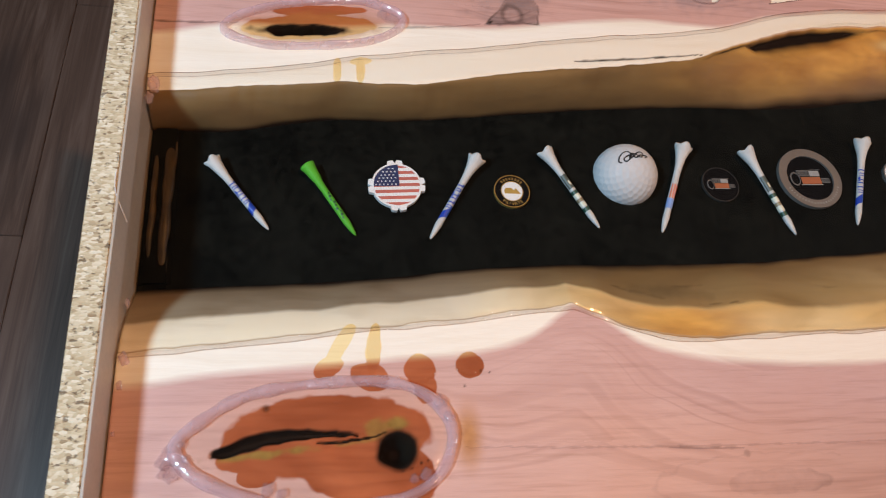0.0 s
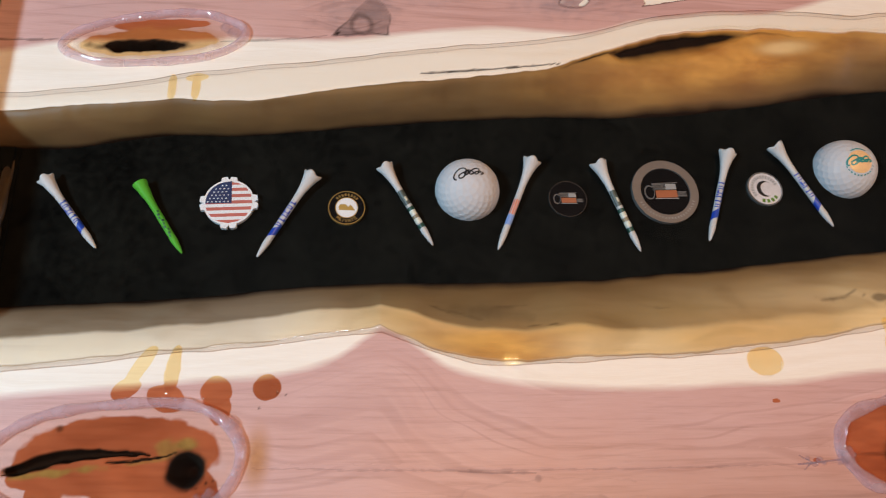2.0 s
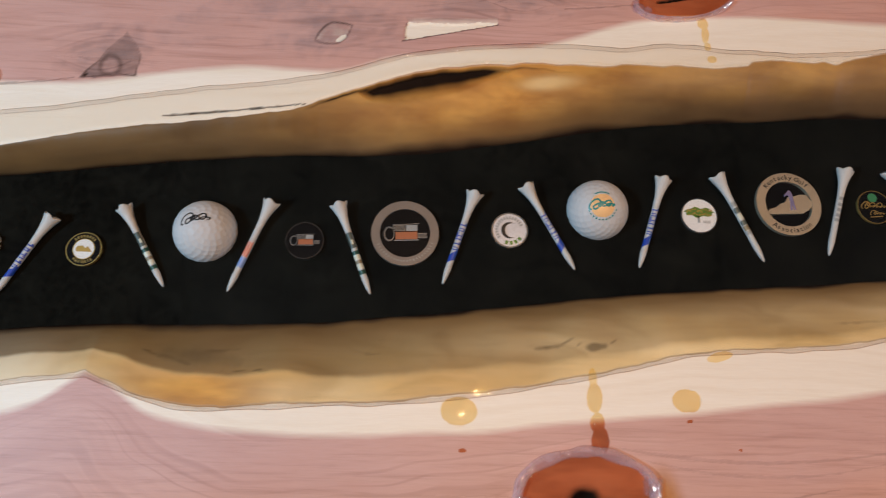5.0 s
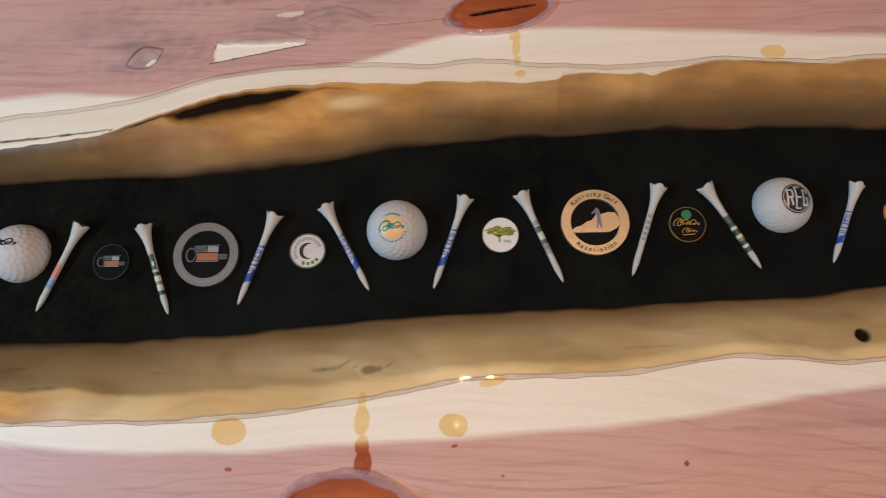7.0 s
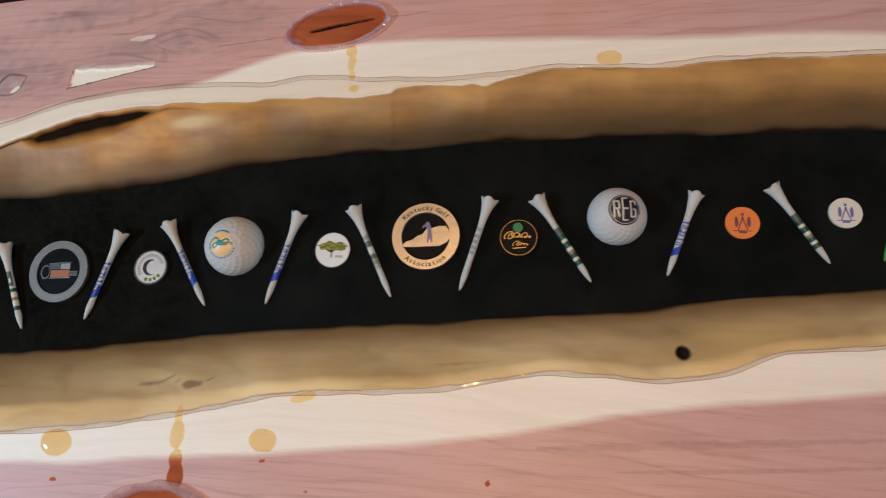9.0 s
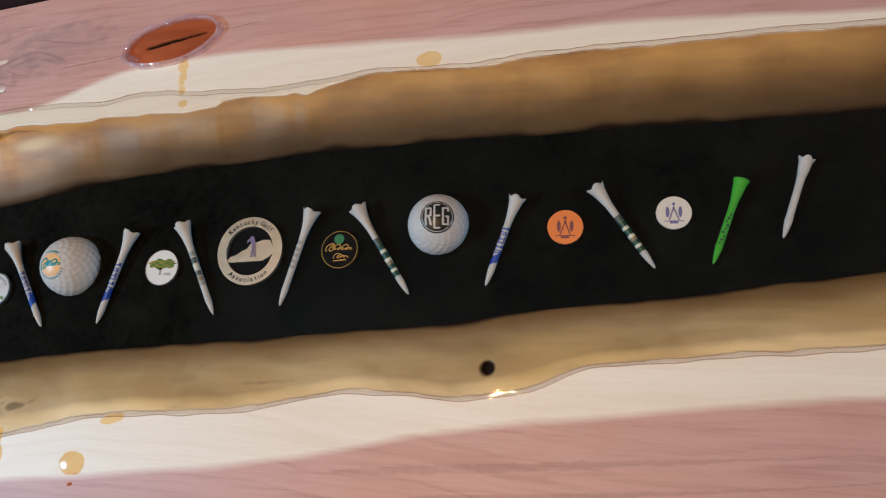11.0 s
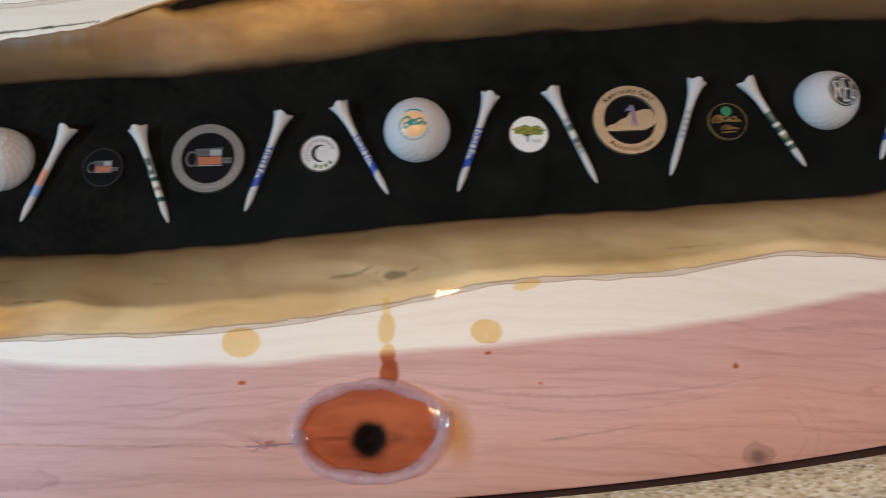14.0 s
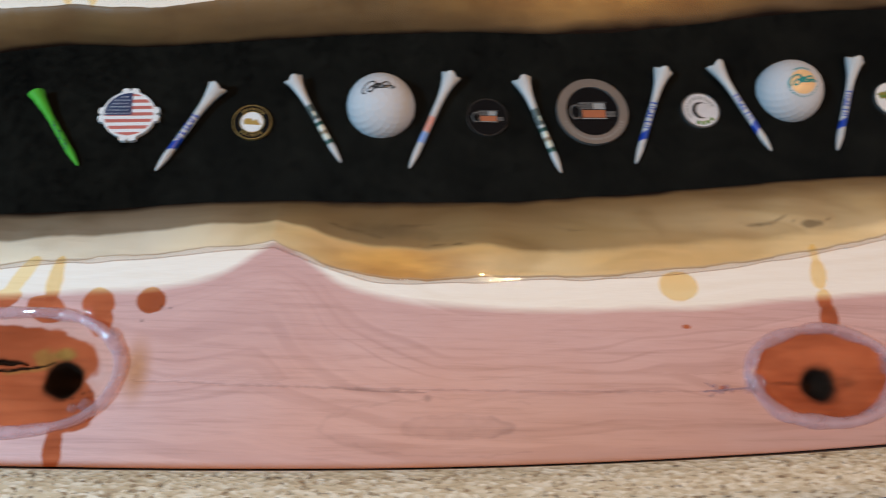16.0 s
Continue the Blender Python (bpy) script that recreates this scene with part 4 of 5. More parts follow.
POOLS = [  # centre, radii, turn, seed, bead width, taper
    (-0.0745, -0.0290, 0.0588, 0.0262, 2, 1.3, 0.0056, 0.13), (0.3140, -0.0222, 0.0362, 0.0222, 2, 2.7, 0.0063, 0.03), (-0.0853, 0.2001, 0.0490, 0.0165, 9, 3.9, 0.0046, 0.12), (0.3900, 0.2866, 0.0340, 0.0150, 12, 5.1, 0.0034, 0.05)]
NUBS = [(-0.1345, -0.0335, 0.0046), (-0.1320, -0.0285, 0.0030), (-0.1325, -0.0400, 0.0034), (-0.1290, -0.0360, 0.0026), (-0.1370, -0.0400, 0.0018), (-0.0290, -0.0425, 0.0028), (-0.0340, -0.0445, 0.0020), (-0.0950, -0.0470, 0.0024), (-0.0890, -0.0490, 0.0018), (-0.0215, -0.0120, 0.0030), (-0.0178, -0.0185, 0.0024), (-0.1360, -0.0365, 0.0020), (0.3510, -0.0165, 0.0038), (0.3490, -0.0215, 0.0026), (0.2770, -0.0292, 0.0030), (0.2775, -0.0255, 0.0022), (0.2700, -0.0303, 0.0012), (0.2805, -0.0272, 0.0040), (0.3478, -0.0172, 0.0042), (-0.0409, 0.2082, 0.0036), (-0.0463, 0.2107, 0.0028), (0.3595, 0.2779, 0.0036), (0.3651, 0.2764, 0.0026)]
for cx, cy, rx, ry, turn, seed, wide, taper in POOLS:
    line = blob_outline(cx, cy, rx, ry, turn, seed, 0.07, 120, 2.5 if rx > 0.06 else 2.1, taper)
    pool = part("resin_pool", pool_mesh("pool", line, 0.0016, DROP), table, "clear glossy resin pooled over a knot")
    part("glue_bead", bead_mesh("bead", line, wide, 0.0038, BEAD, seed), pool, "milky translucent glue bead")
    for nx, ny, nr in NUBS:
        if abs(nx - cx) < rx * 1.2 and abs(ny - cy) < ry * 1.3:
            part("glue_nub", dome_mesh("nub", blob_outline(nx, ny, nr * 1.2, nr, 30 * seed, seed + nx * 99, 0.5, 28, 2.0), 0.0034, GLASSY), pool, "glassy blob of glue")
for k, (cx, cy, rx, ry, turn) in enumerate([(-0.0073, 0.0050, 0.0068, 0.0062, 0), (-0.0308, 0.0033, 0.0072, 0.0070, 0), (-0.0516, 0.0124, 0.0032, 0.012, -4), (0.2458, 0.0196, 0.0098, 0.0076, 0), (0.3713, 0.0281, 0.0080, 0.0062, 0), (0.3200, 0.0285, 0.0040, 0.0078, 0), (0.3212, 0.0150, 0.0036, 0.0056, -8), (0.3222, 0.0062, 0.0044, 0.0062, 0), (0.5615, 0.2612, 0.0074, 0.0050, 0), (0.4013, 0.2688, 0.0033, 0.0038, 0), (0.4020, 0.2608, 0.0024, 0.0050, -4), (0.4030, 0.2520, 0.0022, 0.0028, 0), (0.4050, 0.2428, 0.0030, 0.0024, 0), (-0.0709, 0.1696, 0.0022, 0.0075, 0), (-0.0587, 0.1705, 0.0024, 0.0085, 0)]):
    part("resin_drop", dome_mesh("drop", blob_outline(cx, cy, rx, ry, turn, 20 + k, 0.12, 40, 2.0), 0.0008, DROP), table, "dried amber resin drop")

# ---- formwork of raw chipboard ----
RIM = 0.0195


def long_board(line, side, rim, thick, label):
    """A board on edge that follows a line along x, with its dark face to the slab."""
    bx = np.arange(SLAB_L - 0.013, SLAB_R + 0.0131, 0.006)
    y = curve(line, bx)
    d = side
    gap = 0.0007
    ob = thing("form_board", label, "board", pose(0, 0, 0), "boards of the casting form")
    ring = [(gap, DEPTH), (gap, rim), (gap + thick, rim), (gap + thick, DEPTH)]
    rows = [(y + d * a, np.full(len(bx), b)) for a, b in ring + ring[:1]]
    core = strip("core", bx, rows, CHIP)
    n = len(bx)
    bm = bmesh.new()
    bm.from_mesh(core)
    bmesh.ops.remove_doubles(bm, verts=bm.verts, dist=1e-5)
    bmesh.ops.holes_fill(bm, edges=[e for e in bm.edges if e.is_boundary], sides=8)
    part("core", from_bm("board_core", bm, CHIP), ob, "raw speckled chipboard")
    part("facing", strip("facing", bx, [(y + d * 0.0005, np.full(n, DEPTH)), (y + d * 0.0005, np.full(n, rim - 0.0001))], DARK_FACE), ob, "thin dark inner face")
    return ob


def end_board(x, side, label):
    turn = END_TURN if side < 0 else 5.0
    mid = 0.12 if side < 0 else 0.20
    ob = thing("form_board", label, "board", pose(x, mid, 0, 0, 0, turn), "boards of the casting form")
    y0, y1 = (-0.205, 0.28) if side < 0 else (-0.18, 0.22)
    part("core", box_mesh("end_core", min(side * 0.0012, side * 0.0132), max(side * 0.0012, side * 0.0132), y0, y1, DEPTH, RIM, CHIP, 0.0004), ob, "raw speckled chipboard")
    part("facing", box_mesh("end_face", min(0, side * 0.001), max(0, side * 0.001), y0 + 0.02, y1 - 0.03, DEPTH, RIM - 0.0002, MELAMINE), ob, "smooth tan melamine face")
    return ob


long_board(NEAR_OUT, -1, 0.019, 0.0205, "raw chipboard form wall along the slab's straight edge")
long_board(FAR_OUT, 1, RIM, 0.0145, "raw chipboard form wall behind the knotty slab")
end_board(SLAB_L - 0.001, -1, "raw chipboard form wall with tan melamine inner face")
end_board(SLAB_R + 0.001, 1, "raw chipboard form wall closing the slab's end")
base = thing("base_board", "tan melamine base board under the cast slab", "board", pose(0, 0, 0))
part("panel", box_mesh("base_panel", SLAB_L - 0.012, 0.92, 0.03, 0.42, DEPTH - 0.019, DEPTH - 0.0005, MELAMINE, 0.001), base)

# amber sealing tape seen through the resin at the end of the river
AT_END = pose(SLAB_L, 0.12, 0, 0, 0, END_TURN)
part("end_seal", box_mesh("end_seal", 0.0005, 0.0150, -0.073, 0.019, BED - 0.003, -0.0165, BLACK, 0.002), table, "black sealant along the river's end", AT_END)
yr = np.arange(-0.066, 0.0091, 0.0015)
for dx, w, high in ((0.0042, 0.0034, 0.0018), (0.0108, 0.0056, 0.0028)):
    arc = [math.pi * k / 8 for k in range(9)]
    wav = wobble(yr, dx * 900, 0.0010, 60)
    thick = 1 + 0.35 * wobble(yr, dx * 500, 1.0, 90)
    sink = np.clip(np.minimum(yr + 0.067, 0.010 - yr) / 0.030, 0, 1) ** 0.7
    verts = [(dx + wv - w * tk / 2 * math.cos(t), y, BED + 0.0022 + high * math.sin(t) * sk) for t in arc for y, wv, sk, tk in zip(yr, wav, sink, thick)]
    n = len(yr)
    faces = [(k * n + i, k * n + i + 1, (k + 1) * n + i + 1, (k + 1) * n + i) for k in range(8) for i in range(n - 1)]
    part("seal_ridge", mesh_of("seal_ridge", verts, [f[::-1] for f in faces], SEALANT), table, "amber ridge in the sealant", AT_END)
for gx, gy, gr, gh in ((0.0035, 0.0330, 0.0052, 0.0032), (0.0020, 0.0240, 0.0036, 0.0022), (0.0030, -0.1125, 0.0036, 0.0026), (0.0022, -0.1240, 0.0022, 0.0018), (0.0020, -0.0870, 0.0020, 0.0016), (0.0016, -0.1440, 0.0015, 0.0014)):
    part("glue_smear", dome_mesh("smear", blob_outline(gx, gy, gr * 0.6, gr, 10, gy * 90, 0.4, 30, 2.0), gh, BEAD), table, "milky smear of glue", AT_END)


def strand(name, pts, r, mat):
    """A thin round thread along a line of points."""
    cu = bpy.data.curves.new(name, "CURVE")
    cu.dimensions, cu.bevel_depth, cu.bevel_resolution, cu.resolution_u = "3D", r, 2, 8
    sp = cu.splines.new("NURBS")
    sp.points.add(len(pts) - 1)
    for q, c in zip(sp.points, pts):
        q.co = (*c, 1)
    sp.use_endpoint_u, sp.order_u = True, 4
    tmp = bpy.data.objects.new(name, cu)
    scene.collection.objects.link(tmp)
    me = bpy.data.meshes.new_from_object(tmp.evaluated_get(bpy.context.evaluated_depsgraph_get()))
    bpy.data.objects.remove(tmp)
    me.materials.clear()
    me.materials.append(mat)
    return me


for pts, r in (([(0.2780, -0.0296, 0.0006), (0.2690, -0.0301, 0.0006), (0.2610, -0.0312, 0.0005), (0.2530, -0.0318, 0.0004)], 0.0005), ([(0.2610, -0.0310, 0.0004), (0.2575, -0.0292, 0.0004), (0.2545, -0.0275, 0.0003)], 0.0003), ([(0.2600, -0.0312, 0.0004), (0.2575, -0.0330, 0.0004), (0.2560, -0.0345, 0.0003)], 0.0004)):
    part("glue_run", strand("glue_run", pts, r, GLASSY), table, "glassy run of glue in a crack")
for gx, gy, gr in ((0.2650, -0.0296, 0.0016), (0.2622, -0.0318, 0.0013), (0.2588, -0.0290, 0.0011), (0.2672, -0.0313, 0.0010)):
    part("glue_nub", dome_mesh("nub", blob_outline(gx, gy, gr * 1.3, gr, 20, gx * 99, 0.4, 24, 2.0), 0.0012, GLASSY), table, "glassy blob of glue")
thread = thing("glue_thread", "thin pale thread of dried glue on the chipboard form wall", "glue thread", AT_END)
part("strand", strand("strand", [(-0.0030, -0.030, 0.0198), (-0.0034, -0.037, 0.0201), (-0.0020, -0.044, 0.0199), (0.0004, -0.049, 0.0160), (0.0012, -0.052, 0.0110)], 0.00022, ENAMEL), thread)

# ---- golf tees ----
TEE_L, HEAD_R = 0.060, 0.0051


def tee_profile(length, shank=0.00235, head=0.0050):
    return [(0.0002, 0.0), (0.0007, 0.0010), (0.0013, 0.0040), (0.0019, 0.0090), (shank, 0.0125), (shank * 1.03, length * 0.5), (shank * 1.04, length * 0.66), (shank * 1.2, length * 0.76), (shank * 1.6, length * 0.85), (head * 0.80, length * 0.93), (head * 0.98, length * 0.985), (head, length), (head * 0.8, length * 0.985), (head * 0.35, length * 0.95)]


def crown(k, a, r, h):
    if k >= 10:
        h = h - 0.0013 * (0.5 - 0.5 * math.cos(4 * a)) ** 1.5 * (1 if k < 13 else 0.2)
        r = r * (1 + 0.09 * math.cos(4 * a))
    return r, h


def sleeve(name, r, h0, h1, mat, a0=0.0, a1=2 * math.pi):
    seg = 20
    verts, faces = [], []
    for h in (h0, h1):
        for i in range(seg + 1):
            a = a0 + (a1 - a0) * i / seg
            verts.append((r * math.cos(a), r * math.sin(a), h))
    for i in range(seg):
        faces.append((i, i + 1, seg + 2 + i, seg + 1 + i))
    return mesh_of(name, verts, faces, mat)


def swoosh(name, r, h0, h1, mat):
    """A print that rises round the shank like a wave."""
    verts, faces = [], []
    seg = 18
    for i in range(seg + 1):
        f = i / seg
        a = -2.0 + 4.0 * f
        lo, hi = h0 + (h1 - h0) * 0.42 * f, h0 + (h1 - h0) * (0.46 + 0.60 * f ** 1.4)
        verts += [(r * math.cos(a), r * math.sin(a), lo), (r * math.cos(a), r * math.sin(a), hi)]
    faces = [(2 * i, 2 * i + 2, 2 * i + 3, 2 * i + 1) for i in range(seg)]
    return mesh_of(name, verts, faces, mat)


def bar_on_shank(name, r, h, size_h, size_a, mat, a=0.0):
    return sleeve(name, r, h - size_h / 2, h + size_h / 2, mat, a - size_a / 2, a + size_a / 2)


def word_mark(ob, q, length, f, form, mat):
    """One illegible sign of a printed word that runs along the shank, in short bars."""
    bars = {0: ((0.0, 0.013, 2.6, 0.0), (0.020, 0.012, 0.8, 0.9), (0.020, 0.012, 0.8, -0.9)),
            1: ((0.004, 0.032, 0.6, 0.85), (0.004, 0.032, 0.6, -0.85), (-0.014, 0.012, 2.2, 0.0)),
            2: ((-0.013, 0.011, 2.0, 0.0), (0.012, 0.011, 2.0, 0.0), (0.0, 0.030, 0.6, 0.8)),
            3: ((0.0, 0.014, 2.9, 0.1), (0.016, 0.018, 0.7, 0.9))}[form]
    for df, dh, wide, a in bars:
        part("print", bar_on_shank("mark", q, length * (f + df), length * dh, wide, mat, a), ob)


def tee(head, tip, style, label):
    (hx, hy), (tx, ty) = head, tip
    length = math.hypot(hx - tx, hy - ty)
    s = length / TEE_L
    head_r = HEAD_R * min(1.0, s * 1.02)
    # the cup rests on the bed, so the axis rises from tip to head
    z_tip, z_head = BED + 0.0011, BED + head_r + 0.0002
    axis = Vector((hx - tx, hy - ty, z_head - z_tip)).normalized()
    up = Vector((0, 0, 1))
    yv = axis.cross(up).normalized()
    xv = yv.cross(axis).normalized()
    m = Matrix(((xv.x, yv.x, axis.x, tx), (xv.y, yv.y, axis.y, ty), (xv.z, yv.z, axis.z, z_tip), (0, 0, 0, 1)))
    ob = thing("golf_tee", label, "golf tee", m, "golf tees set in the resin")
    mat = GREEN if style == "green" else WHITE
    r = 0.00180 * (0.9 + 0.1 * s)
    part("shank", lathe("tee_body", tee_profile(length, r, head_r), mat, 24, None if style == "green" else crown), ob)
    q = r * 1.07
    if style == "blue":
        part("print", swoosh("wave", q, length * 0.20, length * 0.40, BLUE), ob, "blue printed wave")
        for k in range(6):
            word_mark(ob, q, length, 0.375 + 0.050 * k, (k * 5 + 2) % 4, BLUE)
    elif style == "band":
        for f, w, pm in ((0.235, 0.045, DKGREEN), (0.295, 0.05, CREAMP), (0.345, 0.035, OLIVE), (0.395, 0.05, CREAMP), (0.445, 0.04, DKGREEN)):
            part("print", sleeve("ring", q, length * (f - w / 2), length * (f + w / 2), pm), ob)
        part("print", bar_on_shank("mark", q, length * 0.58, length * 0.17, 2.4, DKGREY, -0.2), ob)
        part("print", bar_on_shank("mark", q * 1.01, length * 0.56, length * 0.05, 0.7, CREAMP, 0.1), ob)
    elif style == "bands":
        for f, w, pm in ((0.225, 0.05, DKGREEN), (0.266, 0.032, CREAMP), (0.305, 0.046, DKGREEN), (0.345, 0.034, OLIVE), (0.380, 0.036, CREAMP), (0.428, 0.06, DKGREEN), (0.475, 0.034, CREAMP), (0.520, 0.056, DKGREEN), (0.585, 0.07, DKGREY)):
            part("print", sleeve("ring", q, length * (f - w / 2), length * (f + w / 2), pm), ob)
    elif style == "red":
        part("print", sleeve("ring", q, length * 0.26, length * 0.37, SKY), ob)
        for k in range(3):
            part("print", bar_on_shank("mark", q, length * 0.455, length * 0.16, 0.50, CORAL, -0.75 + 0.75 * k), ob)
    elif style == "grey":
        for f, w, pm in ((0.33, 0.04, GREYP), (0.38, 0.05, OLIVE), (0.44, 0.05, DKGREY), (0.51, 0.06, CREAMP), (0.58, 0.06, DKGREY), (0.65, 0.05, GREYP)):
            part("print", bar_on_shank("mark", q, length * f, length * w, 2.4, pm), ob)
    elif style == "pale":
        for f in (0.40, 0.455, 0.52, 0.58, 0.65):
            part("print", bar_on_shank("mark", q, length * f, length * 0.035, 1.5, GREYP), ob)
    elif style == "green":
        for k in range(9):
            part("print", bar_on_shank("mark", q, length * (0.24 + 0.042 * k), length * 0.026, 0.5 + 0.3 * (k % 2), DKGREEN, 0.3 * (k % 3 - 1)), ob)
    return ob


BLUE_L = "white golf tee with blue printed lettering and wave, under resin"
BAND_L = "white golf tee with green and cream printed rings, under resin"
TEES = [((-0.1350, 0.1188), (-0.1038, 0.0802), "blue", BLUE_L), ((-0.0859, 0.1174), (-0.0597, 0.0783), "green", "bright green wooden golf tee with dark print, under resin"),
        ((0.0069, 0.1267), (-0.0208, 0.0773), "blue", BLUE_L), ((0.0461, 0.1338), (0.0743, 0.0867), "band", BAND_L),
        ((0.1328, 0.1409), (0.1109, 0.0851), "red", "white golf tee with red stripes and pale blue band"), ((0.1720, 0.1410), (0.1939, 0.0862), "band", BAND_L),
        ((0.2550, 0.1515), (0.2363, 0.0938), "blue", BLUE_L), ((0.2858, 0.1577), (0.3162, 0.1054), "blue", BLUE_L),
        ((0.3733, 0.1659), (0.3557, 0.1079), "blue", BLUE_L), ((0.4072, 0.1696), (0.4342, 0.1145), "grey", "white golf tee with grey and olive print"),
        ((0.4921, 0.1767), (0.4757, 0.1200), "pale", "white golf tee with pale grey print"), ((0.5195, 0.1777), (0.5525, 0.1271), "bands", BAND_L),
        ((0.6123, 0.1816), (0.5954, 0.1321), "blue", BLUE_L), ((0.6533, 0.1862), (0.6836, 0.1415), "bands", BAND_L),
        ((0.7272, 0.1875), (0.7118, 0.1436), "green", "bright green wooden golf tee with dark print, under resin"), ((0.7589, 0.1986), (0.7455, 0.1568), "none", "plain white golf tee under resin")]
for row in TEES:
    tee(*row)


# ---- golf balls, half sunk in the black bed ----
def ball_mesh(radius):
    bm = bmesh.new()
    bmesh.ops.create_icosphere(bm, subdivisions=6, radius=1.0)
    n = 340
    pts = np.array([((1 - ((i + 0.5) / n * 2 - 1) ** 2) ** 0.5 * math.cos(i * 2.399963), (1 - ((i + 0.5) / n * 2 - 1) ** 2) ** 0.5 * math.sin(i * 2.399963), (i + 0.5) / n * 2 - 1) for i in range(n)])
    co = np.array([v.co[:] for v in bm.verts])
    best = np.zeros(len(co))
    for k in range(0, len(co), 4000):
        best[k:k + 4000] = (co[k:k + 4000] @ pts.T).max(1)
    ang = np.arccos(np.clip(best, -1, 1))
    dip = 0.0150 * np.clip(1 - (ang / 0.098) ** 2, 0, 1)
    for v, d in zip(bm.verts, dip):
        v.co *= radius * (1 - d)
    return from_bm("ball_cover", bm, BALL, True)


def wrap(me, radius):
    """Lays a flat print onto the ball."""
    for v in me.vertices:
        r = math.hypot(v.co.x, v.co.y)
        a = r / radius
        k = math.sin(a) / a if a > 1e-6 else 1.0
        z = v.co.z
        v.co = Vector((v.co.x * k, v.co.y * k, math.cos(a) * radius)) * ((radius + 0.00004 + z) / radius)
    return me


def grid_fill(name, test, half, step, mat, z=0.0):
    """Small squares where test(x, y) holds: a flat print."""
    k = int(half / step)
    verts, faces, at = [], [], {}
    def vid(i, j):
        if (i, j) not in at:
            at[(i, j)] = len(verts)
            verts.append((i * step, j * step, z))
        return at[(i, j)]
    for i in range(-k, k):
        for j in range(-k, k):
            if test((i + 0.5) * step, (j + 0.5) * step):
                faces.append((vid(i, j), vid(i + 1, j), vid(i + 1, j + 1), vid(i, j + 1)))
    return mesh_of(name, verts, faces, mat, False)


def stroke_test(lines, w):
    def test(x, y):
        for (x0, y0), (x1, y1) in lines:
            dx, dy = x1 - x0, y1 - y0
            t = max(0, min(1, ((x - x0) * dx + (y - y0) * dy) / (dx * dx + dy * dy + 1e-12)))
            if math.hypot(x - x0 - t * dx, y - y0 - t * dy) < w / 2:
                return True
        return False
    return test


def script(x0, x1, y, size, loops, slant=0.45, n=150):
    """Illegible handwriting: a tall opening loop, then small loops that run on."""
    pts = []
    for i in range(n + 1):
        f = i / n
        a = 2 * math.pi * loops * f
        tall = size * (2.3 if f < 0.24 else 1.0 + 0.5 * math.sin(f * 19))
        py = tall * (0.5 - 0.5 * math.cos(a))
        px = x0 + (x1 - x0) * f - 0.62 * size * math.sin(a) * (1.5 if f < 0.24 else 1.0)
        pts.append((px + slant * py, y + py - (0.5 * size if f < 0.24 else 0.0)))
    return list(zip(pts[:-1], pts[1:]))


def ball(x, y, r, label):
    m = pose(x, y, BED + 0.0002, 0, 0, 0)
    ob = thing("golf_ball", label, "golf ball", m, "golf balls set in the resin")
    part("cover", ball_mesh(r), ob)
    return ob


def on_ball(ob, me, r, ax, ay, spin):
    """A print set on the ball, tipped by ax and ay degrees from its top."""
    wrap(me, r)
    part("print", me, ob, "", pose(0, 0, 0, ax, ay, spin))


b1 = ball(0.0943, 0.1212, 0.0187, "white dimpled golf ball with black script print, half sunk")
sq = script(-0.0085, 0.0062, -0.0008, 0.0029, 5.0)
on_ball(b1, grid_fill("script", stroke_test(sq, 0.00085), 0.012, 0.00018, INK), 0.0187, -7, -1, 8)
b2 = ball(0.3313, 0.1440, 0.0190, "white dimpled golf ball with peach and teal round print, half sunk")
on_ball(b2, grid_fill("disc", lambda x, y: x * x + y * y < 0.0074 ** 2, 0.009, 0.00028, PEACH), 0.0190, 9, -4, 0)
on_ball(b2, grid_fill("script", stroke_test(script(-0.0074, 0.0056, -0.0006, 0.0026, 5.0), 0.0010), 0.011, 0.00020, TEAL, 0.00006), 0.0190, 9, -4, 4)
on_ball(b2, grid_fill("rim_marks", lambda x, y: abs(math.hypot(x, y) - 0.0088) < 0.0004 and y < -0.002 and int(math.degrees(math.atan2(y, x)) / 7) % 2 == 0 or abs(math.hypot(x, y) - 0.0086) < 0.0004 and y > 0.0072, 0.011, 0.00022, TEAL), 0.0190, 9, -4, 0)
b3 = ball(0.5673, 0.1672, 0.0174, "white dimpled golf ball with black round monogram, half sunk")
on_ball(b3, grid_fill("seal", lambda x, y: x * x + y * y < 0.0096 ** 2, 0.011, 0.0003, INK), 0.0174, 0, 10, 0)
on_ball(b3, grid_fill("seal_ring", lambda x, y: 0.0084 < math.hypot(x, y) < 0.0088, 0.011, 0.00022, WHITE, 0.00005), 0.0174, 0, 10, 0)
mono = []
for cx, hh in ((-0.0048, 0.0046), (0.0, 0.0066), (0.0048, 0.0046)):
    mono += [((cx - 0.0015, -hh), (cx - 0.0015, hh))]
    mono += [((cx - 0.0015, hh * k), (cx + 0.0013, hh * k)) for k in ((0.05, 1.0) if cx < 0 else (-1.0, 0.0, 1.0) if cx == 0 else (-1.0, 1.0))]
mono += [((-0.0035, 0.0002), (-0.0035, 0.0046)), ((-0.0046, 0.0002), (-0.0034, -0.0046)), ((0.0061, -0.0046), (0.0061, -0.0004)), ((0.0061, -0.0004), (0.0050, -0.0004)), ((0.0061, 0.0046), (0.0061, 0.0030))]
on_ball(b3, grid_fill("monogram", stroke_test(mono, 0.0011), 0.010, 0.00018, WHITE, 0.00005), 0.0174, 0, 10, 3)

